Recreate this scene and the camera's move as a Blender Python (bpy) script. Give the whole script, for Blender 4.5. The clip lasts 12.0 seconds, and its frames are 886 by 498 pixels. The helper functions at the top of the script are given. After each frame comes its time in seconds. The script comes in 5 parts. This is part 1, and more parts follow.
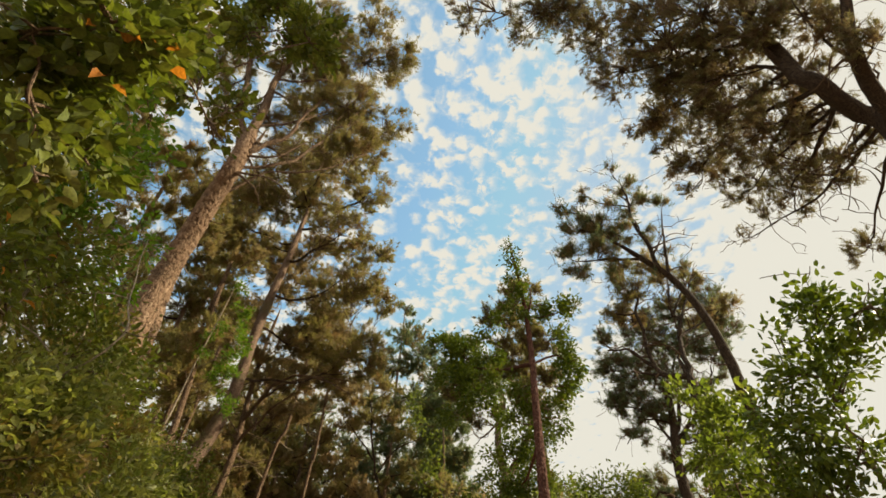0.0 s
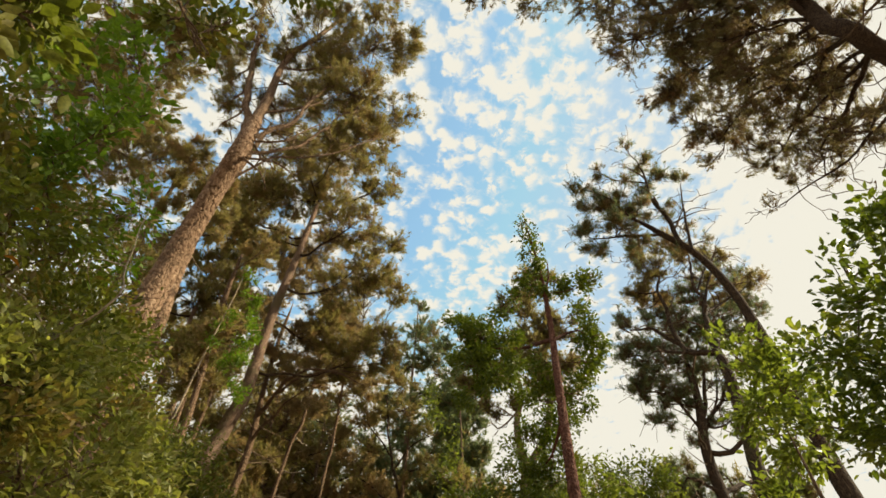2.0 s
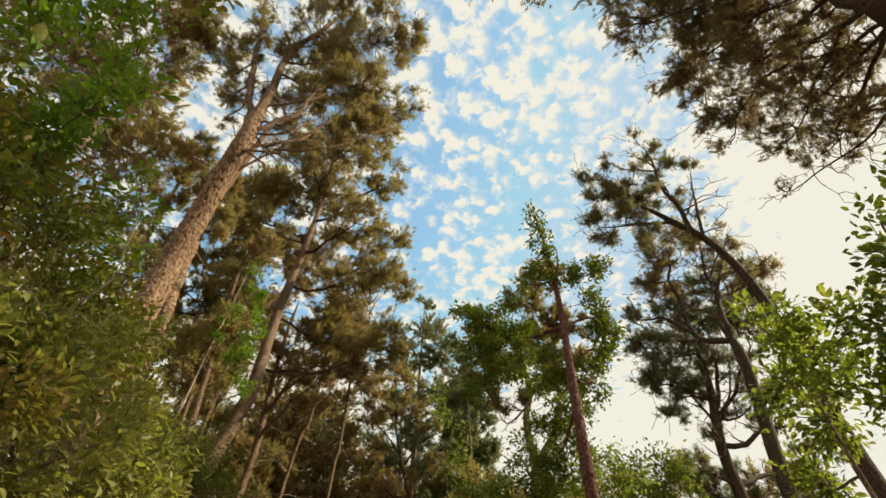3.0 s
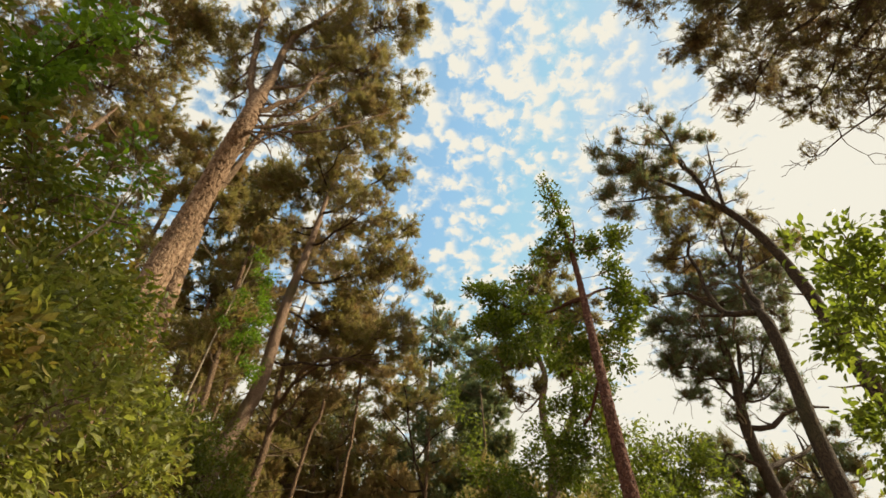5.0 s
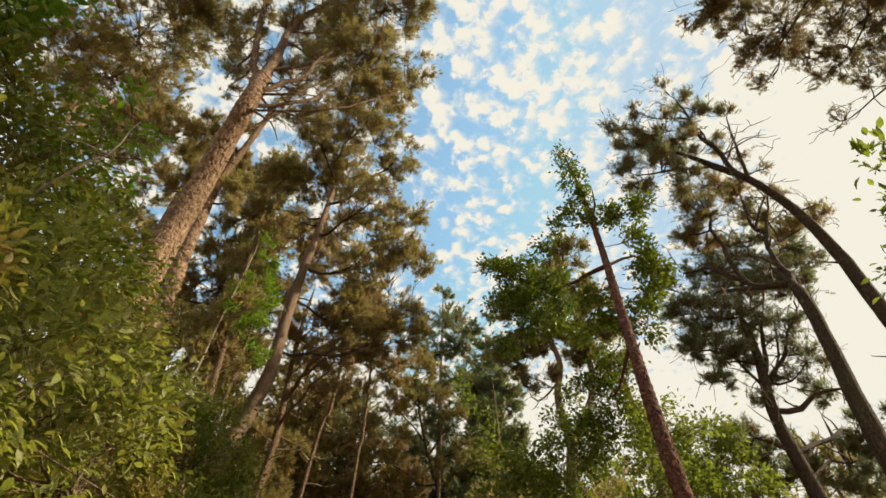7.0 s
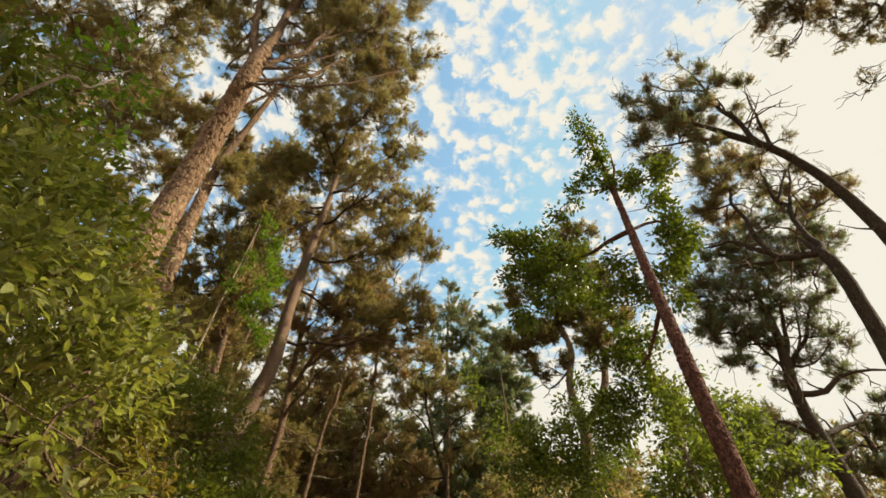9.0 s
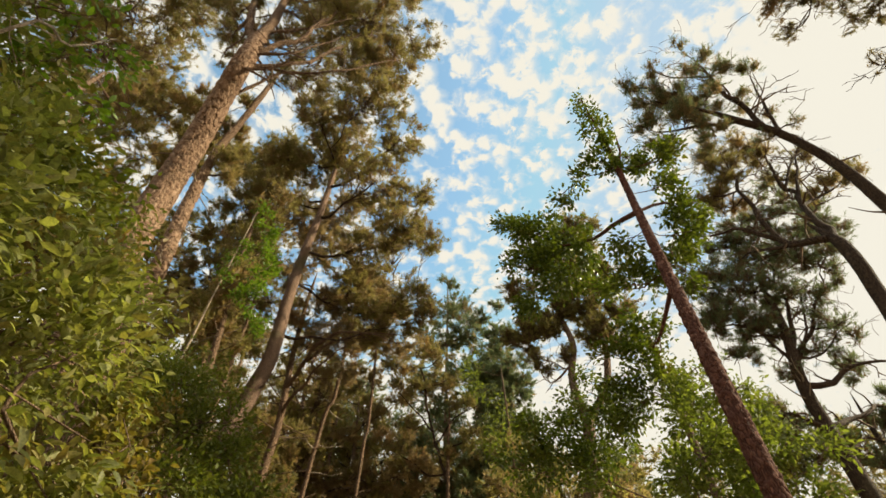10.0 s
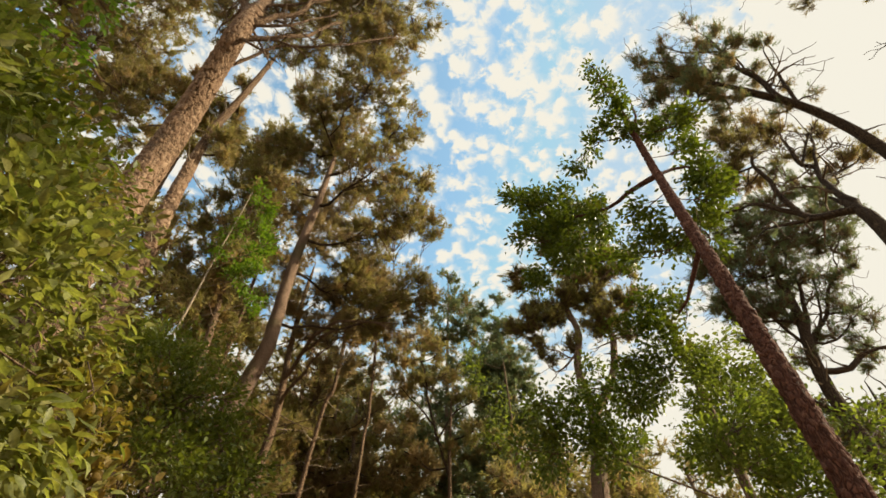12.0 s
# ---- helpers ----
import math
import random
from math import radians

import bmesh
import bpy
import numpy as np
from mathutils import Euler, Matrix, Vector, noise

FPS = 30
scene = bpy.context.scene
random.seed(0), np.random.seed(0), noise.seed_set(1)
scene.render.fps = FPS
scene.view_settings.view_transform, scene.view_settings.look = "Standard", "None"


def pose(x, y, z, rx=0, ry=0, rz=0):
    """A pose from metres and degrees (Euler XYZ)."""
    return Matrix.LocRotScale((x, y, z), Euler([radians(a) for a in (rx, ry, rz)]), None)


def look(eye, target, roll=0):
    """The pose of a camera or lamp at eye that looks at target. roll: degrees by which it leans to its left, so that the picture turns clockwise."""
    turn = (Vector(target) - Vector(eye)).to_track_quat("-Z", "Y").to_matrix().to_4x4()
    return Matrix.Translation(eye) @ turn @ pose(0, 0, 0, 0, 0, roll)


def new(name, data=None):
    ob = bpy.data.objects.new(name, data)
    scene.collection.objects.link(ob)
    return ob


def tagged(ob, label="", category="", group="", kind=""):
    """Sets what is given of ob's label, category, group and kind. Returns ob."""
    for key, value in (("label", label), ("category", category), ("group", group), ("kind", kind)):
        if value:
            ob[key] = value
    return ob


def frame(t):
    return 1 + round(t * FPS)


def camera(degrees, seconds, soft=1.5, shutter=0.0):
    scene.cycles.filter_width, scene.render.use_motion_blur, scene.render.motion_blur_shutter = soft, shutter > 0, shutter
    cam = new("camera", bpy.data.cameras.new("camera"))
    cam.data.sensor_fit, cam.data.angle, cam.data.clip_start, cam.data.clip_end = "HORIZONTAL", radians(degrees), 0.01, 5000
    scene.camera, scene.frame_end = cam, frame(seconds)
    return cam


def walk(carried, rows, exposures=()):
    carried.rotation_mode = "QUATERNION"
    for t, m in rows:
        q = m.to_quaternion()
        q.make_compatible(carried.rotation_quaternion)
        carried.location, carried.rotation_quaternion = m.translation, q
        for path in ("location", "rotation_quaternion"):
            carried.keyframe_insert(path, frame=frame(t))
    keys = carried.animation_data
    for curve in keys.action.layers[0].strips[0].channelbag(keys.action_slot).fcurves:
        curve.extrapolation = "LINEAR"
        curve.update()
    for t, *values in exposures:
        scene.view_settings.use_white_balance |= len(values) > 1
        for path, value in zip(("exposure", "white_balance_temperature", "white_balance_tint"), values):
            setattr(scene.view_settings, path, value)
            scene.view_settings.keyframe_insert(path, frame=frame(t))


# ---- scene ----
cam = camera(82.2, 12.0, soft=1.6)
METRES, EYE, TILT, LEAN, TURN = 4.5, 1.6, 48.0, 0.0, 0.0
ROWS = [
    (0.0, 0.0, 0.0, 0.0, 0.0, 0.0, -0.0),
    (0.5, -0.0007, 0.0246, -0.0318, 0.26, 0.03, 0.41),
    (1.0, 0.0003, 0.0501, -0.0636, 0.52, 0.07, 0.81),
    (1.5, -0.002, 0.0755, -0.0929, 0.9, 0.09, 1.24),
    (2.0, -0.007, 0.0997, -0.1247, 1.32, 0.13, 1.67),
    (2.5, -0.0133, 0.1238, -0.1557, 1.64, 0.19, 2.07),
    (3.0, -0.0177, 0.1474, -0.1843, 1.93, 0.22, 2.42),
    (5.0, -0.0472, 0.248, -0.3121, 2.75, 0.38, 3.81),
    (5.5, -0.0592, 0.2745, -0.3429, 3.08, 0.42, 4.11),
    (6.0, -0.0715, 0.3004, -0.3729, 3.29, 0.44, 4.37),
    (6.5, -0.0832, 0.3273, -0.4054, 3.37, 0.49, 4.59),
    (7.0, -0.0934, 0.3557, -0.4364, 3.5, 0.52, 4.8),
    (9.0, -0.1472, 0.4718, -0.5564, 3.81, 0.52, 5.42),
    (9.5, -0.1566, 0.5012, -0.589, 3.73, 0.55, 5.51),
    (10.0, -0.1652, 0.5344, -0.6178, 3.69, 0.53, 5.57),
    (10.5, -0.1749, 0.5634, -0.6457, 3.69, 0.51, 5.64),
    (11.0, -0.1877, 0.591, -0.675, 3.63, 0.55, 5.69),
    (11.5, -0.2011, 0.6198, -0.6995, 3.6, 0.52, 5.68),
    (12.0, -0.2101, 0.6453, -0.7254, 3.54, 0.51, 5.66),
]
walk(cam, [(t, pose(0, 0, EYE, TILT, LEAN, TURN) @ pose(METRES * x, METRES * y, METRES * z, 90 + pitch, roll, yaw)) for t, x, y, z, yaw, pitch, roll in ROWS],
     exposures=[(0.0, 0.78, 7380, 3), (0.4, 0.88, 7430, 3), (1.0, 0.90, 7430, 3), (12.0, 0.93, 7480, 4)])

# ---- light ----
SUN = Vector((0.84, 0.13, 0.53)).normalized()
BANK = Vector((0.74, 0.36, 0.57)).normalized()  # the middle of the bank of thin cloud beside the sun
SUN_STRENGTH, SKY_STRENGTH = 4.2, 0.058
lamp = new("sun", bpy.data.lights.new("sun", "SUN"))
lamp.data.energy, lamp.data.angle, lamp.data.color = SUN_STRENGTH, radians(1.0), (1.0, 0.90, 0.74)
lamp.matrix_world = look(SUN * 60, (0, 0, 0))


def links(tree):
    """Shorthand: returns add(type, **inputs) and join(a, b)."""
    def add(kind, operation="", data_type="", blend_type="", feature="", interpolation="", **values):
        n = tree.nodes.new(kind)
        if operation:
            n.operation = operation
        if data_type:
            n.data_type = data_type
        if blend_type:
            n.blend_type = blend_type
        if feature:
            n.feature = feature
        if interpolation:
            n.interpolation_type = interpolation
        for key, v in values.items():
            n.inputs[int(key[3:])].default_value = v
        return n

    def join(a, b):
        tree.links.new(a, b)
    return add, join


def ramp(add, stops):
    r = add("ShaderNodeValToRGB")
    e = r.color_ramp.elements
    while len(e) < len(stops):
        e.new(0.5)
    for el, (p, c) in zip(e, stops):
        el.position = p
        el.color = (*c, 1) if len(c) == 3 else c
    return r


def build_world():
    w = bpy.data.worlds.new("sky")
    scene.world = w
    w.use_nodes = True
    w.node_tree.nodes.clear()
    add, join = links(w.node_tree)
    out, bg = add("ShaderNodeOutputWorld"), add("ShaderNodeBackground", in_1=SKY_STRENGTH)
    sky = add("ShaderNodeTexSky")
    sky.sky_type, sky.sun_disc = "NISHITA", False
    sky.sun_elevation, sky.sun_rotation = math.asin(SUN.z), math.atan2(SUN.x, SUN.y)
    sky.altitude, sky.air_density, sky.dust_density, sky.ozone_density = 50.0, 1.0, 1.2, 1.2
    lift = add("ShaderNodeMix", data_type="RGBA", blend_type="MULTIPLY")
    lift.inputs[0].default_value = 1.0
    lift.inputs[7].default_value = (3.1, 3.7, 3.5, 1)
    join(sky.outputs[0], lift.inputs[6])
    pale = add("ShaderNodeMix", data_type="RGBA", blend_type="DARKEN")
    pale.inputs[0].default_value = 1.0
    pale.inputs[7].default_value = (4.3, 6.05, 8.5, 1)
    join(lift.outputs[2], pale.inputs[6])
    # a flat deck of small clouds, seen in perspective
    co = add("ShaderNodeTexCoord")
    sep = add("ShaderNodeSeparateXYZ")
    join(co.outputs["Generated"], sep.inputs[0])
    up = add("ShaderNodeMath", operation="MAXIMUM", in_1=0.12)
    join(sep.outputs[2], up.inputs[0])
    u, v = add("ShaderNodeMath", operation="DIVIDE"), add("ShaderNodeMath", operation="DIVIDE")
    join(sep.outputs[0], u.inputs[0]), join(up.outputs[0], u.inputs[1])
    join(sep.outputs[1], v.inputs[0]), join(up.outputs[0], v.inputs[1])
    deck = add("ShaderNodeCombineXYZ")
    join(u.outputs[0], deck.inputs[0]), join(v.outputs[0], deck.inputs[1])
    puff = add("ShaderNodeTexNoise", in_2=27.0, in_3=6.0, in_4=0.6)
    puff.inputs["Distortion"].default_value = 0.3
    field = add("ShaderNodeTexNoise", in_2=1.6, in_3=2.0, in_4=0.5)
    join(deck.outputs[0], puff.inputs["Vector"]), join(deck.outputs[0], field.inputs["Vector"])
    cell = add("ShaderNodeTexVoronoi", feature="SMOOTH_F1", in_2=25.0)
    cell.inputs["Smoothness"].default_value = 0.5
    bent = add("ShaderNodeVectorMath", operation="MULTIPLY_ADD", in_1=(0.07, 0.07, 0.0))
    join(puff.outputs["Color"], bent.inputs[0]), join(deck.outputs[0], bent.inputs[2])
    join(bent.outputs[0], cell.inputs["Vector"])
    ball = add("ShaderNodeMath", operation="MULTIPLY_ADD", in_1=-0.55, in_2=0.262)
    join(cell.outputs["Distance"], ball.inputs[0])
    both = add("ShaderNodeMath", operation="ADD")
    join(puff.outputs[0], both.inputs[0]), join(ball.outputs[0], both.inputs[1])
    mixd = add("ShaderNodeMath", operation="MULTIPLY_ADD", in_1=0.5)
    join(field.outputs[0], mixd.inputs[0]), join(both.outputs[0], mixd.inputs[2])
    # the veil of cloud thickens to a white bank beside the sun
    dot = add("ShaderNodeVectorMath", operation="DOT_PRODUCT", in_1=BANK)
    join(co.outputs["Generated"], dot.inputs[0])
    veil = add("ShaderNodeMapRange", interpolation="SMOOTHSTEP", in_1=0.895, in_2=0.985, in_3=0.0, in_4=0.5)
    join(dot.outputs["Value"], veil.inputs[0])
    # a clearer reach of blue in the north, and closer puffs overhead
    clear = add("ShaderNodeVectorMath", operation="DOT_PRODUCT", in_1=Vector((0.07, 0.66, 0.75)).normalized())
    close = add("ShaderNodeVectorMath", operation="DOT_PRODUCT", in_1=Vector((-0.06, 0.40, 0.91)).normalized())
    join(co.outputs["Generated"], clear.inputs[0]), join(co.outputs["Generated"], close.inputs[0])
    gap = add("ShaderNodeMapRange", interpolation="SMOOTHSTEP", in_1=0.945, in_2=0.996, in_3=0.0, in_4=-0.075)
    heap = add("ShaderNodeMapRange", interpolation="SMOOTHSTEP", in_1=0.95, in_2=0.998, in_3=0.0, in_4=0.035)
    join(clear.outputs["Value"], gap.inputs[0]), join(close.outputs["Value"], heap.inputs[0])
    local = add("ShaderNodeMath", operation="ADD")
    join(gap.outputs[0], local.inputs[0]), join(heap.outputs[0], local.inputs[1])
    low = add("ShaderNodeMapRange", interpolation="SMOOTHSTEP", in_1=0.65, in_2=0.47, in_3=0.0, in_4=0.30)
    join(sep.outputs[2], low.inputs[0])
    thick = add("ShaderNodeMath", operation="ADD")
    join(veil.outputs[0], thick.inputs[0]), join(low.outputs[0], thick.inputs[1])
    decked = add("ShaderNodeMath", operation="ADD")
    join(mixd.outputs[0], decked.inputs[0]), join(local.outputs[0], decked.inputs[1])
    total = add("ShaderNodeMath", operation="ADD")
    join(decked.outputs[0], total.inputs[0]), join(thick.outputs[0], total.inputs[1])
    mask = ramp(add, [(0.60, (0, 0, 0)), (0.72, (0.42, 0.42, 0.42)), (0.82, (1, 1, 1))])
    join(total.outputs[0], mask.inputs[0])
    cloud = add("ShaderNodeMix", data_type="RGBA")
    tint = ramp(add, [(0.72, (6.9, 7.4, 8.2)), (0.88, (8.0, 7.9, 7.9))])
    join(total.outputs[0], tint.inputs[0]), join(tint.outputs[0], cloud.inputs[7])
    join(mask.outputs[0], cloud.inputs[0]), join(pale.outputs[2], cloud.inputs[6])
    join(cloud.outputs[2], bg.inputs[0]), join(bg.outputs[0], out.inputs[0])


build_world()

# ---- materials ----


def material(name):
    m = bpy.data.materials.new(name)
    m.use_nodes = True
    m.node_tree.nodes.clear()
    add, join = links(m.node_tree)
    return m, add, join, add("ShaderNodeOutputMaterial")


def foliage(name, cols, brown, amount, rough=0.5, through_light=0.35, single=False, patch=0.9, lit=(1.5, 1.55, 0.75)):
    """Leaves or needles: a range of hues from piece to piece, with withered patches."""
    m, add, join, out = material(name)
    rnd = add("ShaderNodeObjectInfo").outputs["Random"] if single else add("ShaderNodeNewGeometry").outputs["Random Per Island"]
    hue = ramp(add, [(i / (len(cols) - 1), c) for i, c in enumerate(cols)])
    join(rnd, hue.inputs[0])
    pos = add("ShaderNodeNewGeometry").outputs["Position"]
    n = add("ShaderNodeTexNoise", in_2=patch, in_3=3.0)
    join(pos, n.inputs["Vector"])
    wither = add("ShaderNodeMapRange", in_1=0.62 - amount, in_2=0.72 - amount * 0.6, in_3=0.0, in_4=0.85)
    join(n.outputs[0], wither.inputs[0])
    mix = add("ShaderNodeMix", data_type="RGBA")
    join(wither.outputs[0], mix.inputs[0]), join(hue.outputs[0], mix.inputs[6])
    mix.inputs[7].default_value = (*brown, 1)
    fine = add("ShaderNodeTexNoise", in_2=60.0, in_3=2.0)
    join(pos, fine.inputs["Vector"])
    tone = add("ShaderNodeMapRange", in_1=0.3, in_2=0.7, in_3=0.86, in_4=1.5)
    join(fine.outputs[0], tone.inputs[0])
    shade = add("ShaderNodeVectorMath", operation="SCALE")
    join(mix.outputs[2], shade.inputs[0]), join(tone.outputs[0], shade.inputs["Scale"])
    p = add("ShaderNodeBsdfPrincipled")
    p.inputs["Roughness"].default_value = rough
    p.inputs["Specular IOR Level"].default_value = 0.35
    tr = add("ShaderNodeBsdfTranslucent")
    glow = add("ShaderNodeVectorMath", operation="MULTIPLY", in_1=lit)
    join(shade.outputs[0], glow.inputs[0])
    join(shade.outputs[0], p.inputs["Base Color"]), join(glow.outputs[0], tr.inputs[0])
    mx = add("ShaderNodeMixShader", in_0=through_light)
    join(p.outputs[0], mx.inputs[1]), join(tr.outputs[0], mx.inputs[2]), join(mx.outputs[0], out.inputs[0])
    return m


def bark(name, dark, mid, light, plate=9.0, depth=0.03, moss=0.0):
    """Cracked bark in upright plates, with lichen or moss in patches."""
    m, add, join, out = material(name)
    co = add("ShaderNodeTexCoord")
    mp = add("ShaderNodeMapping")
    mp.inputs["Scale"].default_value = (1, 1, 0.32)
    join(co.outputs["Object"], mp.inputs[0])
    warp = add("ShaderNodeTexNoise", in_2=5.0, in_3=4.0)
    join(mp.outputs[0], warp.inputs["Vector"])
    bend = add("ShaderNodeMix", data_type="RGBA", blend_type="LINEAR_LIGHT")
    bend.inputs[0].default_value = 0.4
    join(mp.outputs[0], bend.inputs[6]), join(warp.outputs["Color"], bend.inputs[7])
    vor = add("ShaderNodeTexVoronoi", feature="DISTANCE_TO_EDGE", in_2=plate)
    join(bend.outputs[2], vor.inputs["Vector"])
    cell = add("ShaderNodeTexVoronoi", in_2=plate)
    join(bend.outputs[2], cell.inputs["Vector"])
    fine = add("ShaderNodeTexNoise", in_2=38.0, in_3=6.0, in_4=0.65)
    join(mp.outputs[0], fine.inputs["Vector"])
    crack = add("ShaderNodeMapRange", in_1=-0.04, in_2=0.18)
    join(vor.outputs["Distance"], crack.inputs[0])
    hue = add("ShaderNodeMix", data_type="RGBA")
    hue.inputs[6].default_value, hue.inputs[7].default_value = (*mid, 1), (*light, 1)
    join(cell.outputs["Color"], hue.inputs[0])
    body = add("ShaderNodeMix", data_type="RGBA")
    body.inputs[6].default_value = (*dark, 1)
    join(crack.outputs[0], body.inputs[0]), join(hue.outputs[2], body.inputs[7])
    tone = add("ShaderNodeMapRange", in_1=0.25, in_2=0.75, in_3=0.55, in_4=1.4)
    join(fine.outputs[0], tone.inputs[0])
    grain = add("ShaderNodeVectorMath", operation="SCALE")
    join(body.outputs[2], grain.inputs[0]), join(tone.outputs[0], grain.inputs["Scale"])
    big = add("ShaderNodeTexNoise", in_2=0.9, in_3=3.0)
    join(co.outputs["Object"], big.inputs["Vector"])
    spot = add("ShaderNodeMapRange", in_1=0.62 - moss * 0.3, in_2=0.75 - moss * 0.3, in_3=0.0, in_4=0.3 + moss * 0.5)
    join(big.outputs[0], spot.inputs[0])
    lich = add("ShaderNodeMix", data_type="RGBA")
    lich.inputs[7].default_value = (0.11, 0.115, 0.045, 1)
    join(spot.outputs[0], lich.inputs[0]), join(grain.outputs[0], lich.inputs[6])
    p = add("ShaderNodeBsdfPrincipled")
    p.inputs["Roughness"].default_value = 0.9
    p.inputs["Specular IOR Level"].default_value = 0.2
    join(lich.outputs[2], p.inputs["Base Color"])
    sm = add("ShaderNodeMath", operation="MULTIPLY_ADD", in_1=0.35)
    join(fine.outputs[0], sm.inputs[0]), join(crack.outputs[0], sm.inputs[2])
    b = add("ShaderNodeBump", in_0=1.0, in_1=depth)
    join(sm.outputs[0], b.inputs["Height"]), join(b.outputs[0], p.inputs["Normal"])
    join(p.outputs[0], out.inputs[0])
    return m


def flakes(name, cols, single=False):
    """Loose plates of bark, each of its own tone."""
    m, add, join, out = material(name)
    rnd = add("ShaderNodeObjectInfo").outputs["Random"] if single else add("ShaderNodeNewGeometry").outputs["Random Per Island"]
    hue = ramp(add, [(i / (len(cols) - 1), c) for i, c in enumerate(cols)])
    join(rnd, hue.inputs[0])
    pos = add("ShaderNodeNewGeometry").outputs["Position"]
    fine = add("ShaderNodeTexNoise", in_2=55.0, in_3=5.0, in_4=0.65)
    join(pos, fine.inputs["Vector"])
    tone = add("ShaderNodeMapRange", in_1=0.25, in_2=0.75, in_3=0.6, in_4=1.35)
    join(fine.outputs[0], tone.inputs[0])
    grain = add("ShaderNodeVectorMath", operation="SCALE")
    join(hue.outputs[0], grain.inputs[0]), join(tone.outputs[0], grain.inputs["Scale"])
    p = add("ShaderNodeBsdfPrincipled")
    p.inputs["Roughness"].default_value = 0.88
    p.inputs["Specular IOR Level"].default_value = 0.2
    bump = add("ShaderNodeBump", in_0=0.8, in_1=0.01)
    join(fine.outputs[0], bump.inputs["Height"]), join(bump.outputs[0], p.inputs["Normal"])
    join(grain.outputs[0], p.inputs["Base Color"]), join(p.outputs[0], out.inputs[0])
    return m


def soil():
    m, add, join, out = material("forest_floor")
    pos = add("ShaderNodeNewGeometry").outputs["Position"]
    a, b = add("ShaderNodeTexNoise", in_2=0.7, in_3=4.0), add("ShaderNodeTexVoronoi", in_2=14.0)
    join(pos, a.inputs["Vector"]), join(pos, b.inputs["Vector"])
    # unseen floor, its litter lightened to bounce warm light up under the crowns
    mix = ramp(add, [(0.3, (0.10, 0.066, 0.038)), (0.55, (0.22, 0.145, 0.08)), (0.75, (0.11, 0.115, 0.05))])
    join(a.outputs[0], mix.inputs[0])
    lit = add("ShaderNodeMix", data_type="RGBA", blend_type="OVERLAY")
    lit.inputs[0].default_value = 0.5
    tone = add("ShaderNodeMapRange", in_1=0.0, in_2=0.7, in_3=0.75, in_4=0.3)
    join(b.outputs["Distance"], tone.inputs[0])
    join(mix.outputs[0], lit.inputs[6]), join(tone.outputs[0], lit.inputs[7])
    p = add("ShaderNodeBsdfPrincipled")
    p.inputs["Roughness"].default_value = 0.95
    bump = add("ShaderNodeBump", in_0=0.8, in_1=0.03)
    join(b.outputs["Distance"], bump.inputs["Height"]), join(bump.outputs[0], p.inputs["Normal"])
    join(lit.outputs[2], p.inputs["Base Color"]), join(p.outputs[0], out.inputs[0])
    return m


NEEDLE = foliage("pine_needles", [(0.13, 0.112, 0.036), (0.21, 0.172, 0.062), (0.18, 0.172, 0.066), (0.29, 0.225, 0.10)], (0.26, 0.175, 0.09), 0.06, 0.55, 0.55, lit=(1.4, 1.4, 1.0))
# bluish tint of sky-lit far pines, put into the needle colour
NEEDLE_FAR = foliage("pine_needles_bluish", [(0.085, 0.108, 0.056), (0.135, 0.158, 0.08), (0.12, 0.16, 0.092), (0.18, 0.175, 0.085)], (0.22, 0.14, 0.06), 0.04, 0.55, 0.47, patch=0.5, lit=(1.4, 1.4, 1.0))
# needles darkened in colour for the shaded crown of the overhanging pine
NEEDLE_SHADE = foliage("shaded_brown_green_needles", [(0.10, 0.086, 0.042), (0.165, 0.136, 0.068), (0.135, 0.128, 0.068), (0.21, 0.16, 0.082)], (0.19, 0.12, 0.06), 0.1, 0.55, 0.5, lit=(1.4, 1.4, 1.0))
NEEDLE_DRY = foliage("dry_pine_needles", [(0.175, 0.126, 0.072), (0.26, 0.185, 0.105), (0.175, 0.145, 0.075), (0.31, 0.22, 0.125)], (0.29, 0.18, 0.095), 0.1, 0.6, 0.54, lit=(1.4, 1.4, 1.0))
NEEDLE_DULL = foliage("dull_brown_needles", [(0.10, 0.068, 0.042), (0.15, 0.10, 0.06), (0.12, 0.09, 0.055), (0.19, 0.125, 0.075)], (0.18, 0.10, 0.06), 0.05, 0.6, 0.45, lit=(1.4, 1.4, 1.0))
LEAF = foliage("green_leaves", [(0.085, 0.094, 0.024), (0.145, 0.156, 0.042), (0.22, 0.222, 0.075), (0.135, 0.117, 0.036)], (0.20, 0.115, 0.045), 0.09, 0.52, 0.46)
LEAF_ONE = foliage("green_leaf", [(0.085, 0.094, 0.024), (0.145, 0.156, 0.042), (0.22, 0.222, 0.075), (0.135, 0.117, 0.036)], (0.20, 0.115, 0.045), 0.09, 0.52, 0.46, single=True)
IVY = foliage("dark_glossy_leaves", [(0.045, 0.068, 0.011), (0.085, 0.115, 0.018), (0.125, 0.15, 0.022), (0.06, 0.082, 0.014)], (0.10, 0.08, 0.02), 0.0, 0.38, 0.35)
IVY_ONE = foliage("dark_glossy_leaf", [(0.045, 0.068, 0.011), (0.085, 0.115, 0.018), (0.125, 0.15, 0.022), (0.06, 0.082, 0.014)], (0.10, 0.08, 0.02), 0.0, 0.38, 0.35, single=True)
# green toned down for the shade on the tall tree and overhead boughs
SHADY = foliage("dull_shade_green_leaves", [(0.06, 0.074, 0.014), (0.10, 0.118, 0.021), (0.13, 0.148, 0.028), (0.09, 0.085, 0.02)], (0.15, 0.095, 0.03), 0.04, 0.52, 0.34)
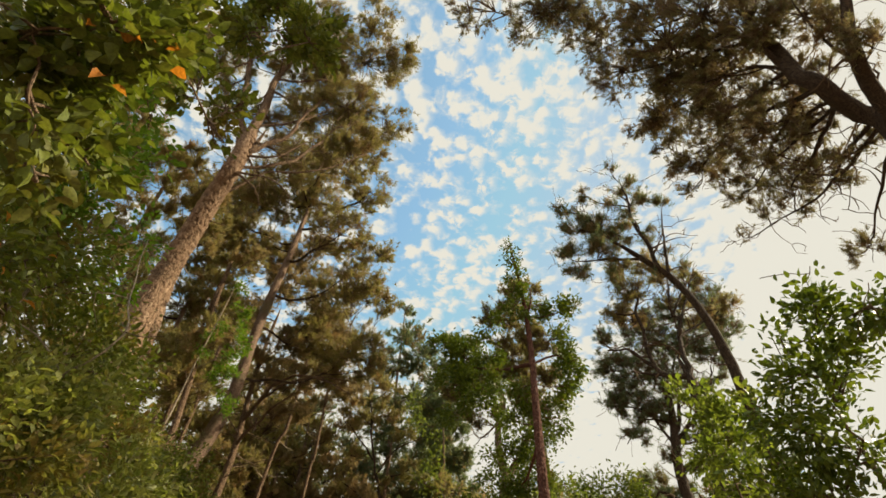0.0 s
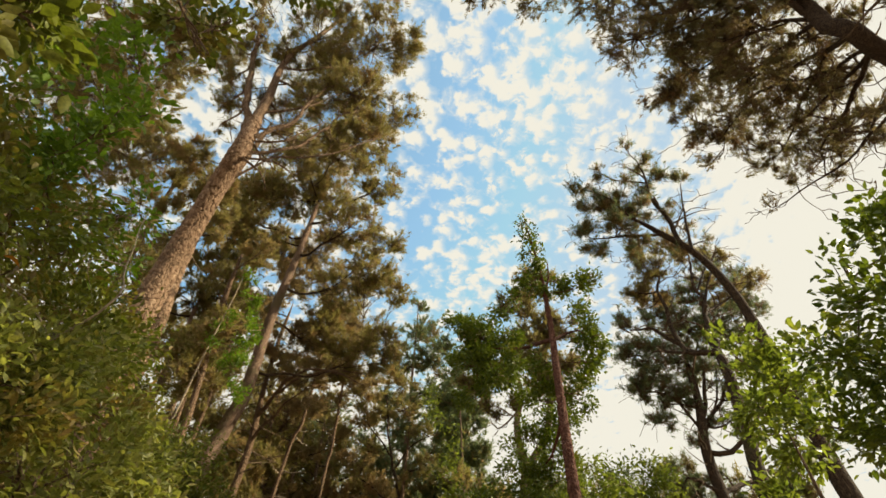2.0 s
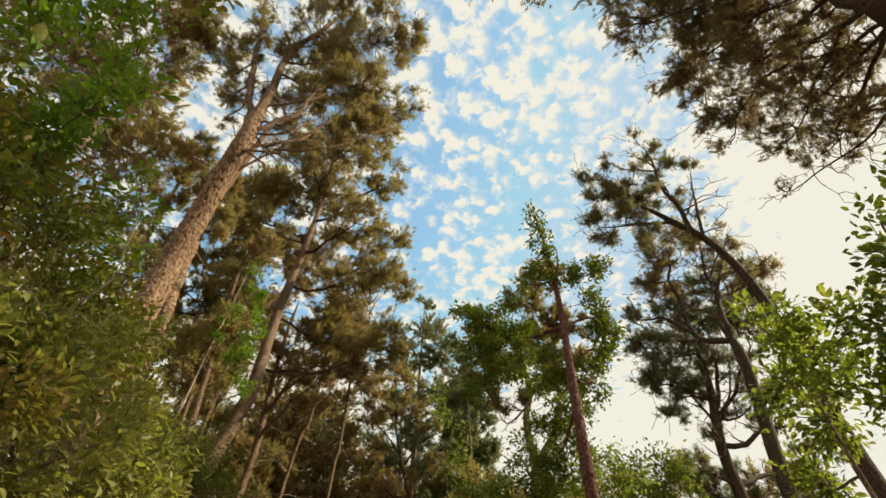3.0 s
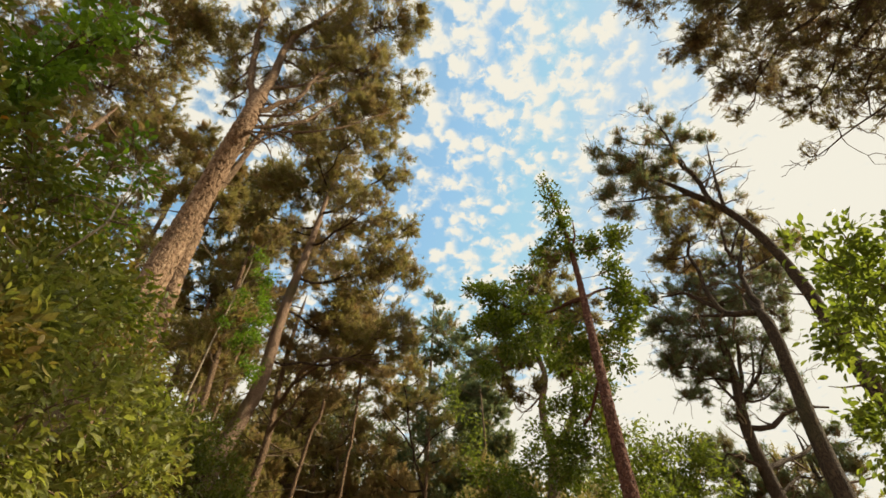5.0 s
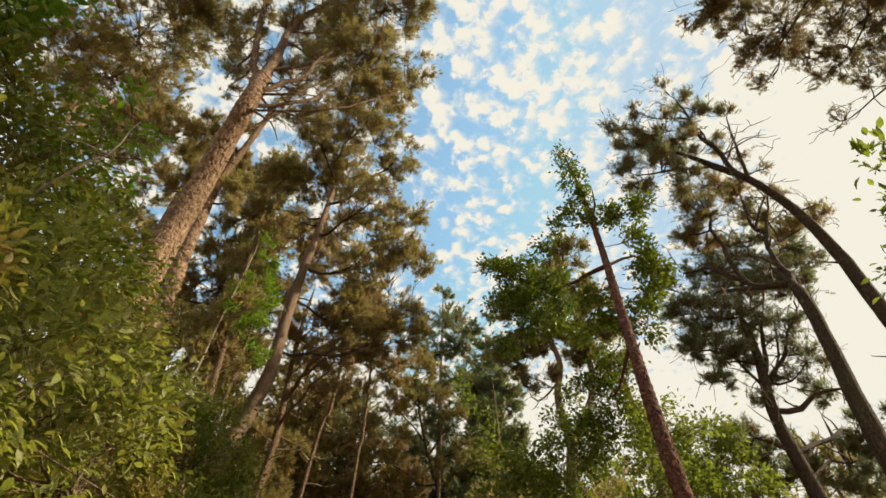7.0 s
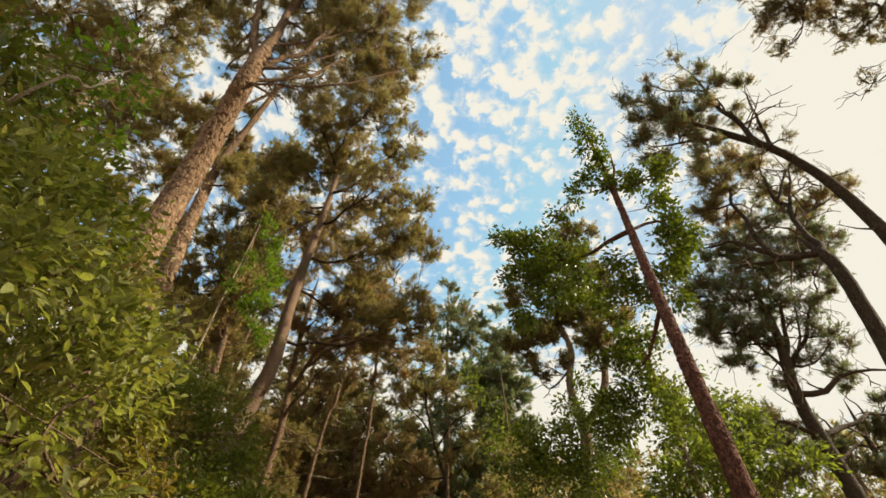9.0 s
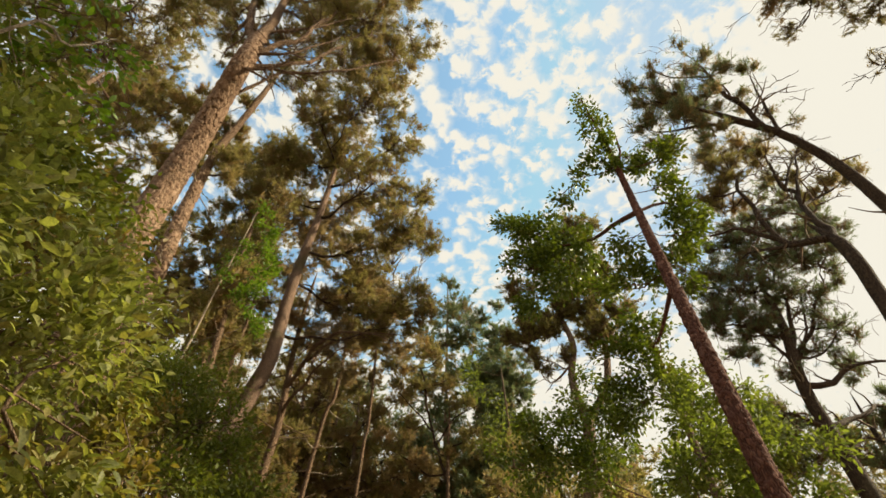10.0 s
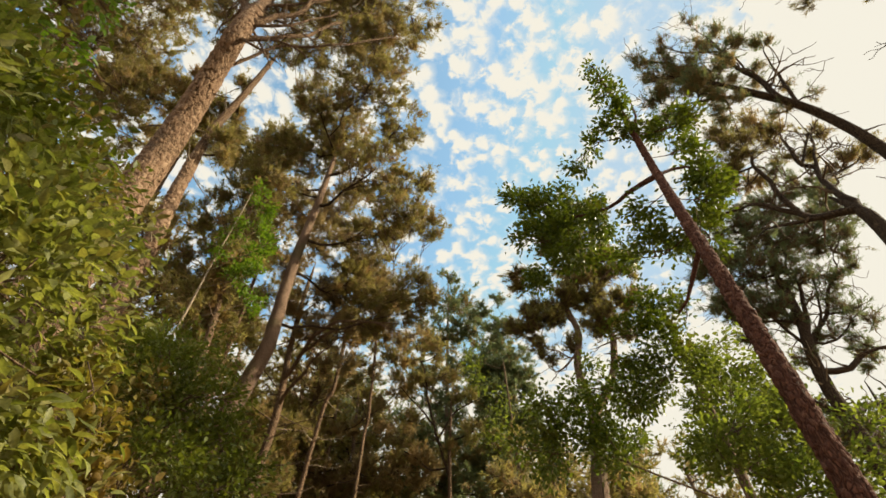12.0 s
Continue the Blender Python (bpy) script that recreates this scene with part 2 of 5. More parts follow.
SHADY_ONE = foliage("dull_shade_green_leaf", [(0.06, 0.074, 0.014), (0.10, 0.118, 0.021), (0.13, 0.148, 0.028), (0.09, 0.085, 0.02)], (0.15, 0.095, 0.03), 0.04, 0.52, 0.34, single=True)
LIME = foliage("light_green_leaves", [(0.09, 0.12, 0.025), (0.15, 0.17, 0.04), (0.07, 0.09, 0.022)], (0.13, 0.09, 0.03), 0.0, 0.52, 0.55)
LIME_ONE = foliage("light_green_leaf", [(0.09, 0.12, 0.025), (0.15, 0.17, 0.04), (0.07, 0.09, 0.022)], (0.13, 0.09, 0.03), 0.0, 0.52, 0.55, single=True)
GOLD = foliage("yellowing_leaves", [(0.125, 0.10, 0.024), (0.165, 0.128, 0.034), (0.095, 0.09, 0.022)], (0.2, 0.09, 0.03), 0.1, 0.45, 0.45)
GOLD_ONE = foliage("yellowing_leaf", [(0.125, 0.10, 0.024), (0.165, 0.128, 0.034), (0.095, 0.09, 0.022)], (0.2, 0.09, 0.03), 0.1, 0.45, 0.45, single=True)
FRESH = foliage("fresh_green_leaves", [(0.065, 0.115, 0.016), (0.11, 0.165, 0.022), (0.085, 0.14, 0.018)], (0.10, 0.11, 0.03), 0.0, 0.52, 0.45)
FRESH_ONE = foliage("fresh_green_leaf", [(0.065, 0.115, 0.016), (0.11, 0.165, 0.022), (0.085, 0.14, 0.018)], (0.10, 0.11, 0.03), 0.0, 0.52, 0.45, single=True)
RUST = foliage("withered_leaf", [(0.30, 0.10, 0.02), (0.36, 0.15, 0.03), (0.22, 0.07, 0.02)], (0.2, 0.08, 0.02), 0.0, 0.5, 0.45, single=True)
BARK_A = bark("scaly_pine_bark", (0.12, 0.072, 0.043), (0.20, 0.122, 0.075), (0.29, 0.185, 0.115), 15.0, 0.04)
BARK_B = bark("grey_brown_pine_bark", (0.10, 0.065, 0.045), (0.26, 0.165, 0.115), (0.34, 0.225, 0.16), 24.0, 0.015, 0.3)
BARK_RED = bark("reddish_bark", (0.055, 0.022, 0.015), (0.13, 0.053, 0.035), (0.175, 0.075, 0.05), 15.0, 0.02, -0.4)
# dark bark; its tone also carries the silhouette of pines towards the sun
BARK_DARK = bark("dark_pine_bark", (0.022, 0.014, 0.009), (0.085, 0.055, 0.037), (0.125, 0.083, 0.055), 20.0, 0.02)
TWIG = bark("twig_bark", (0.06, 0.04, 0.025), (0.15, 0.095, 0.06), (0.22, 0.15, 0.10), 20.0, 0.005)
PALE = bark("pale_dry_stem", (0.16, 0.12, 0.08), (0.32, 0.25, 0.18), (0.42, 0.34, 0.25), 20.0, 0.004)
FLAKE_COLOURS = [(0.145, 0.084, 0.052), (0.255, 0.16, 0.102), (0.19, 0.115, 0.072), (0.33, 0.225, 0.15)]
FLAKE = flakes("bark_plates", FLAKE_COLOURS)
FLAKE_ONE = flakes("bark_plate", FLAKE_COLOURS, True)
FLAKE_RED_COLOURS = [(0.075, 0.03, 0.022), (0.13, 0.055, 0.038), (0.10, 0.042, 0.03), (0.20, 0.10, 0.072)]
FLAKE_RED = flakes("red_bark_plates", FLAKE_RED_COLOURS)
FLAKE_RED_ONE = flakes("red_bark_plate", FLAKE_RED_COLOURS, True)
FLOOR = soil()

# ---- mesh tools ----


def link_mesh(name, V, polys, mat, parent=None, label="", smooth=False):
    me = bpy.data.meshes.new(name)
    me.from_pydata(V, [], polys)
    me.materials.append(mat)
    if smooth:
        me.polygons.foreach_set("use_smooth", [True] * len(me.polygons))
    ob = new(name, me)
    if parent:
        ob.parent = parent
    if label:
        tagged(ob, label)
    return ob


def spline(ctrl, step=0.3):
    """A smooth line through the control points, sampled about every step metres."""
    c = [np.array(p, float) for p in ctrl]
    c = [2 * c[0] - c[1]] + c + [2 * c[-1] - c[-2]]
    out = []
    for i in range(1, len(c) - 2):
        a, b, d, e = c[i - 1:i + 3]
        n = max(2, int(np.linalg.norm(d - b) / step))
        for k in range(n):
            s = k / n
            out.append(0.5 * (2 * b + (d - a) * s + (2 * a - 5 * b + 4 * d - e) * s * s + (3 * b - a - 3 * d + e) * s ** 3))
    out.append(c[-2])
    return np.array(out)


def tube(line, radii, sides, rough=0.0, rng=None):
    """Rings of vertices along a line, closed by a cap at the tip."""
    line = np.asarray(line, float)
    n = len(line)
    tan = np.gradient(line, axis=0)
    tan /= np.linalg.norm(tan, axis=1)[:, None] + 1e-9
    ref = np.array([0.31, 0.95, 0.05]) if abs(tan[:, 1]).mean() < 0.8 else np.array([0.95, 0.1, 0.31])
    s = np.cross(tan, ref)
    s /= np.linalg.norm(s, axis=1)[:, None] + 1e-9
    t = np.cross(tan, s)
    ang = np.arange(sides) * 2 * np.pi / sides
    r = np.repeat(np.asarray(radii, float)[:, None], sides, 1)
    if rough and rng is not None:
        low = rng.normal(0, 1, (n, sides))
        for _ in range(2):
            low = (np.roll(low, 1, 1) + low * 2 + np.roll(low, -1, 1)) / 4
            low = (np.vstack([low[:1], low[:-1]]) + low * 2 + np.vstack([low[1:], low[-1:]])) / 4
        r = r * (1 + rough * low)
    V = line[:, None, :] + r[:, :, None] * (np.cos(ang)[None, :, None] * s[:, None, :] + np.sin(ang)[None, :, None] * t[:, None, :])
    V = V.reshape(-1, 3)
    i = np.arange(n - 1)[:, None] * sides
    j = np.arange(sides)[None, :]
    k = (j + 1) % sides
    Q = np.stack([i + j, i + k, i + sides + k, i + sides + j], -1).reshape(-1, 4)
    cap = [tuple(range((n - 1) * sides, n * sides))]
    return V, [tuple(q) for q in Q.tolist()] + cap


class Heap:
    """Gathers pieces of mesh into one."""

    def __init__(self):
        self.V, self.polys, self.n = [], [], 0

    def put(self, V, polys):
        self.V.append(V)
        self.polys += [tuple(i + self.n for i in f) for f in polys]
        self.n += len(V)

    def link(self, name, mat, parent, label="", smooth=True):
        if self.V:
            return link_mesh(name, np.concatenate(self.V), self.polys, mat, parent, label, smooth)


def unit(v):
    return v / (np.linalg.norm(v, axis=-1, keepdims=True) + 1e-9)


def needle_tufts(P, D, rng, count, length, width, spread=0.85):
    """At each place P a brush of flat needles about the direction D."""
    n = len(P)
    base = np.repeat(P, count, 0)
    d = np.repeat(D, count, 0)
    way = unit(d + rng.normal(0, spread, (n * count, 3)))
    ln = length * rng.uniform(0.65, 1.15, (n * count, 1))
    side = unit(np.cross(way, rng.normal(0, 1, (n * count, 3)))) * width * 0.5
    start = base + d * (rng.uniform(-0.5, 0.5, (n * count, 1)) * length)
    V = np.stack([start - side, start + side, start + way * ln], 1).reshape(-1, 3)
    return V, np.arange(len(V)).reshape(-1, 3)


LEAF_SHAPE = np.array([(0, 0, 0), (-0.42, 0.3, 0.06), (-0.38, 0.64, 0.04), (0, 1, -0.10), (0.38, 0.64, 0.04), (0.42, 0.3, 0.06), (0, 0.5, 0.0)])
LEAF_TRIS = np.array([(0, 6, 1), (1, 6, 2), (2, 6, 3), (3, 6, 4), (4, 6, 5), (5, 6, 0)])


def leaf_frames(P, D, rng, droop=0.35, flat=0.9):
    """Axes of leaves at P that point along D, sag, and face more or less upwards."""
    n = len(P)
    y = unit(D + rng.normal(0, 0.55, (n, 3)) - np.array([0, 0, droop]))
    up = unit(np.array([0, 0, flat]) + rng.normal(0, 0.5, (n, 3)))
    x = unit(np.cross(y, up))
    return x, y, np.cross(x, y)


def leaf_mesh(P, axes, size, ratio):
    x, y, z = axes
    s = size[:, None, None]
    L = LEAF_SHAPE[None]
    V = P[:, None, :] + s * (L[:, :, 0:1] * ratio * x[:, None, :] + L[:, :, 1:2] * y[:, None, :] + L[:, :, 2:3] * z[:, None, :])
    T = LEAF_TRIS[None] + (np.arange(len(P)) * len(LEAF_SHAPE))[:, None, None]
    return V.reshape(-1, 3), T.reshape(-1, 3)


def bough(a, b, rng, sag=0.12, wob=0.06, step=0.35, lift=0.0):
    """A crooked line from a to b."""
    a, b = np.array(a, float), np.array(b, float)
    d = np.linalg.norm(b - a)
    n = max(3, int(d / 0.9) + 1)
    pts = []
    for k in range(n + 1):
        s = k / n
        p = a + (b - a) * s + np.array([0, 0, (lift - sag) * d * 4 * s * (1 - s)])
        if 0 < k < n:
            p = p + rng.normal(0, wob * d / n ** 0.5, 3)
        pts.append(p)
    return spline(pts, step)


def pads_of(c, r, rng, per, squash):
    """Centres of the clumps that make up one mass of the crown: mostly near its outside."""
    n = max(3, int(per * max(r, 0.35) ** 2))
    v = unit(rng.normal(0, 1, (n, 3)))
    rad = r * rng.uniform(0.25, 1.0, (n, 1)) ** 0.5
    return c + v * rad * np.array([1, 1, squash])


def woody(root, line, r0, r1, mat, rng, sides=14, flare=1.25, fork=(99.0, 1.0), lumps=0.10):
    """The trunk, with a flared foot."""
    z = (line[:, 2] - line[0, 2]) / max(1e-6, line[-1, 2] - line[0, 2])
    rad = r0 + (r1 - r0) * np.clip(z, 0, 1) ** 0.9
    rad = rad * (1 + (flare - 1) * np.exp(-(line[:, 2] - line[0, 2]) / 0.5))
    rad = rad * (1 + (fork[1] - 1) / (1 + np.exp(-(line[:, 2] - fork[0]) / 0.35)))
    rad[-4:] *= np.array([0.85, 0.65, 0.45, 0.2])
    V, polys = tube(line, rad, sides, lumps, rng)
    return link_mesh("trunk", V, polys, mat, root, smooth=True), rad


def crown_wood(root, line, rad, lobes, rng, limb_mat, twig_mat, per, squash, limb_r, slope, sag=0.10, wob=0.06, tw=1.0, stems=(), bare=1.0):
    """Limbs that grow from the trunk, or from the limbs before them, to each mass of the crown, and twigs to its clumps.
    Returns the clumps, their ways and the size of the mass they belong to."""
    twigs = Heap()
    clumps, ways, sizes = [], [], []
    node, thick, far = [p for p in line], [r for r in rad], [0.0] * len(line)
    top = line[-1]
    sprouts = []
    for s0, s1, *ctrl in stems:
        k = min(range(len(node)), key=lambda i: np.linalg.norm(node[i] - np.array(ctrl[0])))
        s0 = min(s0, thick[k] * 0.85)
        b = spline([tuple(node[k])] + list(ctrl[1:]), 0.3)
        shake = rng.normal(0, 0.085, (len(b), 3)) * min(1.0, s0 * 12) * min(1.0, 0.09 / s0)
        b[1:-1] += (shake[:-2] + 2 * shake[1:-1] + shake[2:]) / 4
        radii = np.linspace(s0, s1, len(b))
        V, polys = tube(b, radii, 8, 0.1, rng)
        link_mesh("limb", V, polys, limb_mat, root, smooth=True)
        sprouts.append((b, radii))
        for p, q in list(zip(b, radii))[2::2]:
            node.append(p), thick.append(q), far.append(1.0)

    def sprout(b, radii, every):
        """Crooked bare side twigs along a limb."""
        for m in range(2, len(b) - 1):
            if rng.uniform() < every:
                d = unit(rng.normal(0, 1, 3) + unit(b[m + 1] - b[m - 1]) * 0.6 + np.array([0, 0, 0.35]))
                for start, thin, reach in ((b[m], 0.022, 1.0), (None, 0.010, 0.7), (None, 0.010, 0.6))[:1 + int(rng.integers(0, 3))]:
                    p = path[len(path) // 2] if start is None else start
                    way = unit(d + rng.normal(0, 0.8, 3)) if start is None else d
                    stride = reach * rng.uniform(0.07, 0.2) * (0.4 + 0.6 * min(bare, 1.3))
                    path = [p]
                    for _ in range(5):
                        way = unit(way + rng.normal(0, 0.38, 3))
                        path.append(path[-1] + way * stride)
                    V, polys = tube(path, np.linspace(min(thin * tw, radii[m] * 0.6), 0.004 * tw, 6), 3)
                    twigs.put(V, polys)

    def gap(lobe):
        return float(np.min(np.linalg.norm(line - np.array(lobe[:3]), axis=1)))
    for b, radii in sprouts:
        sprout(b, radii, 0.95 * bare)
    for x, y, z, r in sorted(lobes, key=gap):
        c = np.array([x, y, z])
        N = np.array(node)
        d = c - N
        dist = np.linalg.norm(d, axis=1)
        flat = np.hypot(d[:, 0], d[:, 1])
        cost = dist + 0.25 * np.array(far) + 0.8 * np.abs(d[:, 2] - slope * flat)
        cost[N[:, 2] < 0.25 * top[2]] += 50
        k = int(np.argmin(cost))
        a = N[k]
        b = bough(a, c, rng, sag, wob)
        r_start = min(limb_r * (0.35 + 0.13 * dist[k]) * (0.6 + 0.4 * min(r, 1.6)), thick[k] * 0.7)
        radii = np.linspace(r_start, r_start * 0.35 + 0.006, len(b))
        V, polys = tube(b, radii, 7, 0.1, rng)
        link_mesh("limb", V, polys, limb_mat, root, smooth=True)
        sprout(b, radii, 0.35 * bare)
        walked = np.concatenate([[0], np.cumsum(np.linalg.norm(np.diff(b, axis=0), axis=1))])
        for p, q, w in list(zip(b, radii, walked))[1::2]:
            node.append(p), thick.append(q), far.append(far[k] + w)
        for q in pads_of(c, r, rng, per, squash):
            m = min(int(len(b) * rng.uniform(0.5, 1.0)), len(b) - 1)
            t = bough(b[m], q, rng, 0.03, 0.09, 0.3)
            V, polys = tube(t, np.linspace(0.008 + 0.010 * min(r, 1.4), 0.003, len(t)) * tw, 3)
            twigs.put(V, polys)
            clumps.append(q)
            ways.append(unit(q - b[m] + np.array([0, 0, 0.3 * r])))
            sizes.append(r)
    tagged(twigs.link("fine_branching", twig_mat, root), kind="stuff")
    return np.array(clumps), np.array(ways), np.array(sizes)


PLATE_RIM = np.array([(0.46, -0.42), (0.5, 0.12), (0.2, 0.5), (-0.3, 0.46), (-0.52, 0.05), (-0.34, -0.5)])


def bark_plates(trunk, line, rad, rng, low, high, singles, rest, one=None, many_mat=None, scale=1.0):
    """Loose plates of bark that lap over the trunk between two heights."""
    tan = unit(np.gradient(line, axis=0))
    inside = np.where((line[:, 2] > low) & (line[:, 2] < high))[0]
    rim = np.column_stack([PLATE_RIM, np.full(6, 0.1)])
    foot = np.column_stack([PLATE_RIM * 1.12, np.full(6, -0.12)])
    shape = np.vstack([rim, foot, [(0.03, 0.02, 0.22)]])
    tris = [(i, (i + 1) % 6, 12) for i in range(6)] + [(i + 6, (i + 1) % 6 + 6, (i + 1) % 6, i) for i in range(6)]
    shared = bpy.data.meshes.new("bark_plate")
    shared.from_pydata(shape, [], tris)
    shared.materials.append(one or FLAKE_ONE)
    many = Heap()
    spots = []
    for _ in range(singles + rest):
        k = int(rng.choice(inside))
        s = rng.uniform(-0.15, 0.15)
        a = rng.uniform(0, 2 * math.pi)
        x = unit(np.cross(tan[k], np.array([0.0, 1.0, 0.0])))
        y = np.cross(tan[k], x)
        n = math.cos(a) * x + math.sin(a) * y
        spots.append((float(n[1] - 0.5 * n[0]), k, s, n))
    # the plates that face the way are pieces of their own
    spots.sort(key=lambda q: q[0])
    for i, (_, k, s, n) in enumerate(spots):
        up = unit(tan[k] + rng.normal(0, 0.16, 3))
        n = unit(n + tan[k] * rng.uniform(-0.18, 0.05) + rng.normal(0, 0.06, 3))
        side = unit(np.cross(up, n))
        up = np.cross(n, side)
        w, h = rng.uniform(0.035, 0.085) * scale, rng.uniform(0.05, 0.14) * scale
        spot = line[k] + tan[k] * s + n * rad[k] * 0.985
        M = np.column_stack([side * w, up * h, n * rng.uniform(0.06, 0.13) * scale])
        if i < singles * 3 and i % 3 == 0:
            o = new("bark_plate", shared)
            o.parent = trunk
            o.matrix_basis = Matrix.Translation(spot) @ Matrix(M.tolist()).to_4x4()
        else:
            many.put(shape @ M.T + spot, tris)
    tagged(many.link("scaly_bark", many_mat or FLAKE, trunk, smooth=False), kind="stuff")


def start_tree(name, base, label, category="tree", group=""):
    return tagged(new(name), label, category, group)


def pine(label, ctrl, r0, r1, lobes, seed, cover=4.2, needle=(0.16, 0.02), count=12, bark_mat=None, limb_mat=None, mat=None,
         per=14, pad=0.34, squash=0.75, limb_r=0.10, slope=0.45, snags=10, flare=1.25, sag=0.10, stems=(), spread=0.85, group="pines of the wood", plates=(), fork=(99.0, 1.0),
         dry=0.34, dry_mat=None, sprays=6, twig=1.0, bare=1.0, crook=0.0):
    rng = np.random.default_rng(seed)
    root = start_tree("pine_tree", ctrl[0], label, "tree", group)
    line = spline(ctrl, 0.3)
    line[1:, :2] += np.cumsum(rng.normal(0, 0.012, (len(line) - 1, 2)), 0) * 0.5
    if crook:
        sway = rng.normal(0, crook, (len(line), 3))
        for _ in range(3):
            sway[1:-1] = (sway[:-2] + 2 * sway[1:-1] + sway[2:]) / 4
        line[2:-1] += sway[2:-1] * 2
    trunk, rad = woody(root, line, r0, r1, bark_mat or BARK_B, rng, flare=flare, fork=fork, lumps=0.10 + crook)
    clumps, ways, sizes = crown_wood(root, line, rad, lobes, rng, limb_mat or BARK_DARK, TWIG, per, squash, limb_r, slope, sag, stems=stems, tw=twig, bare=bare)
    area = count * needle[0] * needle[1] * 0.45
    P, D, brown = [], [], []
    sprigs = Heap()
    for q, w, r in zip(clumps, ways, sizes):
        n = max(4, int(cover * math.pi * r * r / area / max(3, int(per * max(r, 0.35) ** 2))))
        m = max(4, n // 2)
        v = unit(rng.normal(0, 1, (m, 3))) * np.array([1, 1, 0.7]) + np.array([0, 0, 0.12])
        shoot = v * (0.35 + 0.85 * np.abs(rng.normal(0, 1, (m, 1)))) * pad * min(1.0, 0.45 + r * 0.5)
        pick = rng.integers(0, m, n)
        inner = rng.uniform(0, 1, n) < dry
        reach = np.where(inner, rng.uniform(0.1, 0.75, n), rng.uniform(0.8, 1.1, n))[:, None]
        off = shoot[pick] * reach + rng.normal(0, needle[0] * 0.33, (n, 3))
        off[inner, 2] -= 0.1 * pad
        P.append(q + off)
        D.append(unit(w * 0.5 + shoot[pick] * 2.2 + np.array([0, 0, 0.35])))
        brown.append(inner)
        for e in shoot[:sprays]:
            sprigs.put(*tube(np.array([q, q + e]), [0.008 * twig, 0.003 * twig], 3))
    V, T = needle_tufts(np.concatenate(P), np.concatenate(D), rng, count, *needle, spread)
    crown = tagged(link_mesh("crown", V, T.tolist(), mat or NEEDLE, root), kind="stuff")
    crown.data.materials.append(dry_mat or NEEDLE_DRY)
    crown.data.polygons.foreach_set("material_index", np.repeat(np.concatenate(brown), count).astype(np.int32))
    if sprays:
        tagged(sprigs.link("fine_shoot", TWIG, root), kind="stuff")
    # broken dead branches on the bare part of the trunk
    for _ in range(snags):
        k = int(rng.integers(int(len(line) * 0.25), max(int(len(line) * 0.25) + 1, int(len(line) * 0.8))))
        a = rng.uniform(0, 2 * math.pi)
        ln = rng.uniform(0.25, 1.3) * (1.7 if snags > 25 else 1.0)
        end = line[k] + np.array([math.cos(a) * ln, math.sin(a) * ln, rng.uniform(-0.1, 0.5) * ln])
        b = bough(line[k], end, rng, 0.05, 0.05, 0.2)
        V, polys = tube(b, np.linspace(0.028, 0.006, len(b)), 5)
        link_mesh("dead_branch", V, polys, PALE if seed % 3 == 0 else TWIG, trunk, smooth=True)
    if plates:
        bark_plates(trunk, line, rad, rng, *plates)
    return root


def leafy(name, label, ctrl, r0, r1, lobes, seed, size=0.12, ratio=0.55, cover=2.2, mat=None, one=None, bark_mat=None, per=16, pad=0.26,
          squash=0.85, limb_r=0.035, slope=0.5, singles=0, category="tree", group="", droop=0.35, sparse=1.0, stems=(), autumn=0, wob=0.06, plates=()):
    rng = np.random.default_rng(seed)
    root = start_tree(name, ctrl[0], label, category, group)
    line = spline(ctrl, 0.25)
    trunk, rad = woody(root, line, r0, r1, bark_mat or TWIG, rng, 10, 1.15)
    if plates:
        bark_plates(trunk, line, rad, rng, *plates)
    clumps, ways, sizes = crown_wood(root, line, rad, lobes, rng, bark_mat or TWIG, TWIG, per, squash, limb_r, slope, 0.02, wob, stems=stems, bare=0.25)
    P, D = [], []
    leaf_area = size * size * ratio * 0.6
    for q, w, r in zip(clumps, ways, sizes):
        n = max(3, int(sparse * cover * math.pi * r * r / leaf_area / max(3, int(per * max(r, 0.35) ** 2))))
        off = rng.normal(0, 1, (n, 3)) * pad * min(1.0, 0.4 + r * 0.6)
        P.append(q + off)
        D.append(unit(w * 0.6 + off * 2.0))
    P, D = np.concatenate(P), np.concatenate(D)
    s = size * rng.uniform(0.6, 1.2, len(P))
    x, y, z = leaf_frames(P, D, rng, droop)
    # the leaves that hang nearest the way are pieces of their own
    order = np.argsort(np.abs(P[:, 0] + 0.4) + 0.3 * P[:, 2]) if singles else np.arange(len(P))
    near, rest = order[:singles], order[singles:]
    V, T = leaf_mesh(P[rest], (x[rest], y[rest], z[rest]), s[rest], ratio)
    tagged(link_mesh("crown", V, T.tolist(), mat or LEAF, root, smooth=True), kind="stuff")
    if singles:
        shared = [bpy.data.meshes.new("leaf") for _ in range(4 if autumn else 3)]
        for i, me in enumerate(shared):
            w = np.array([1.0, 0.9 + 0.1 * i, 1.0 + 0.5 * i])
            me.from_pydata(LEAF_SHAPE * np.array([ratio, 1, 1]) * w, [], LEAF_TRIS.tolist())
            me.materials.append(RUST if i == 3 else (one or LEAF_ONE))
            me.polygons.foreach_set("use_smooth", [True] * len(me.polygons))
        for i, k in enumerate(near):
            pick = 3 if autumn and i % autumn == 0 else i % 3
            o = new("leaf", shared[pick])
            o.parent = root
            o.matrix_basis = Matrix(np.column_stack([x[k], y[k], z[k]]).tolist()).to_4x4()
            o.scale = (s[k],) * 3
            o.location = P[k]
    return root


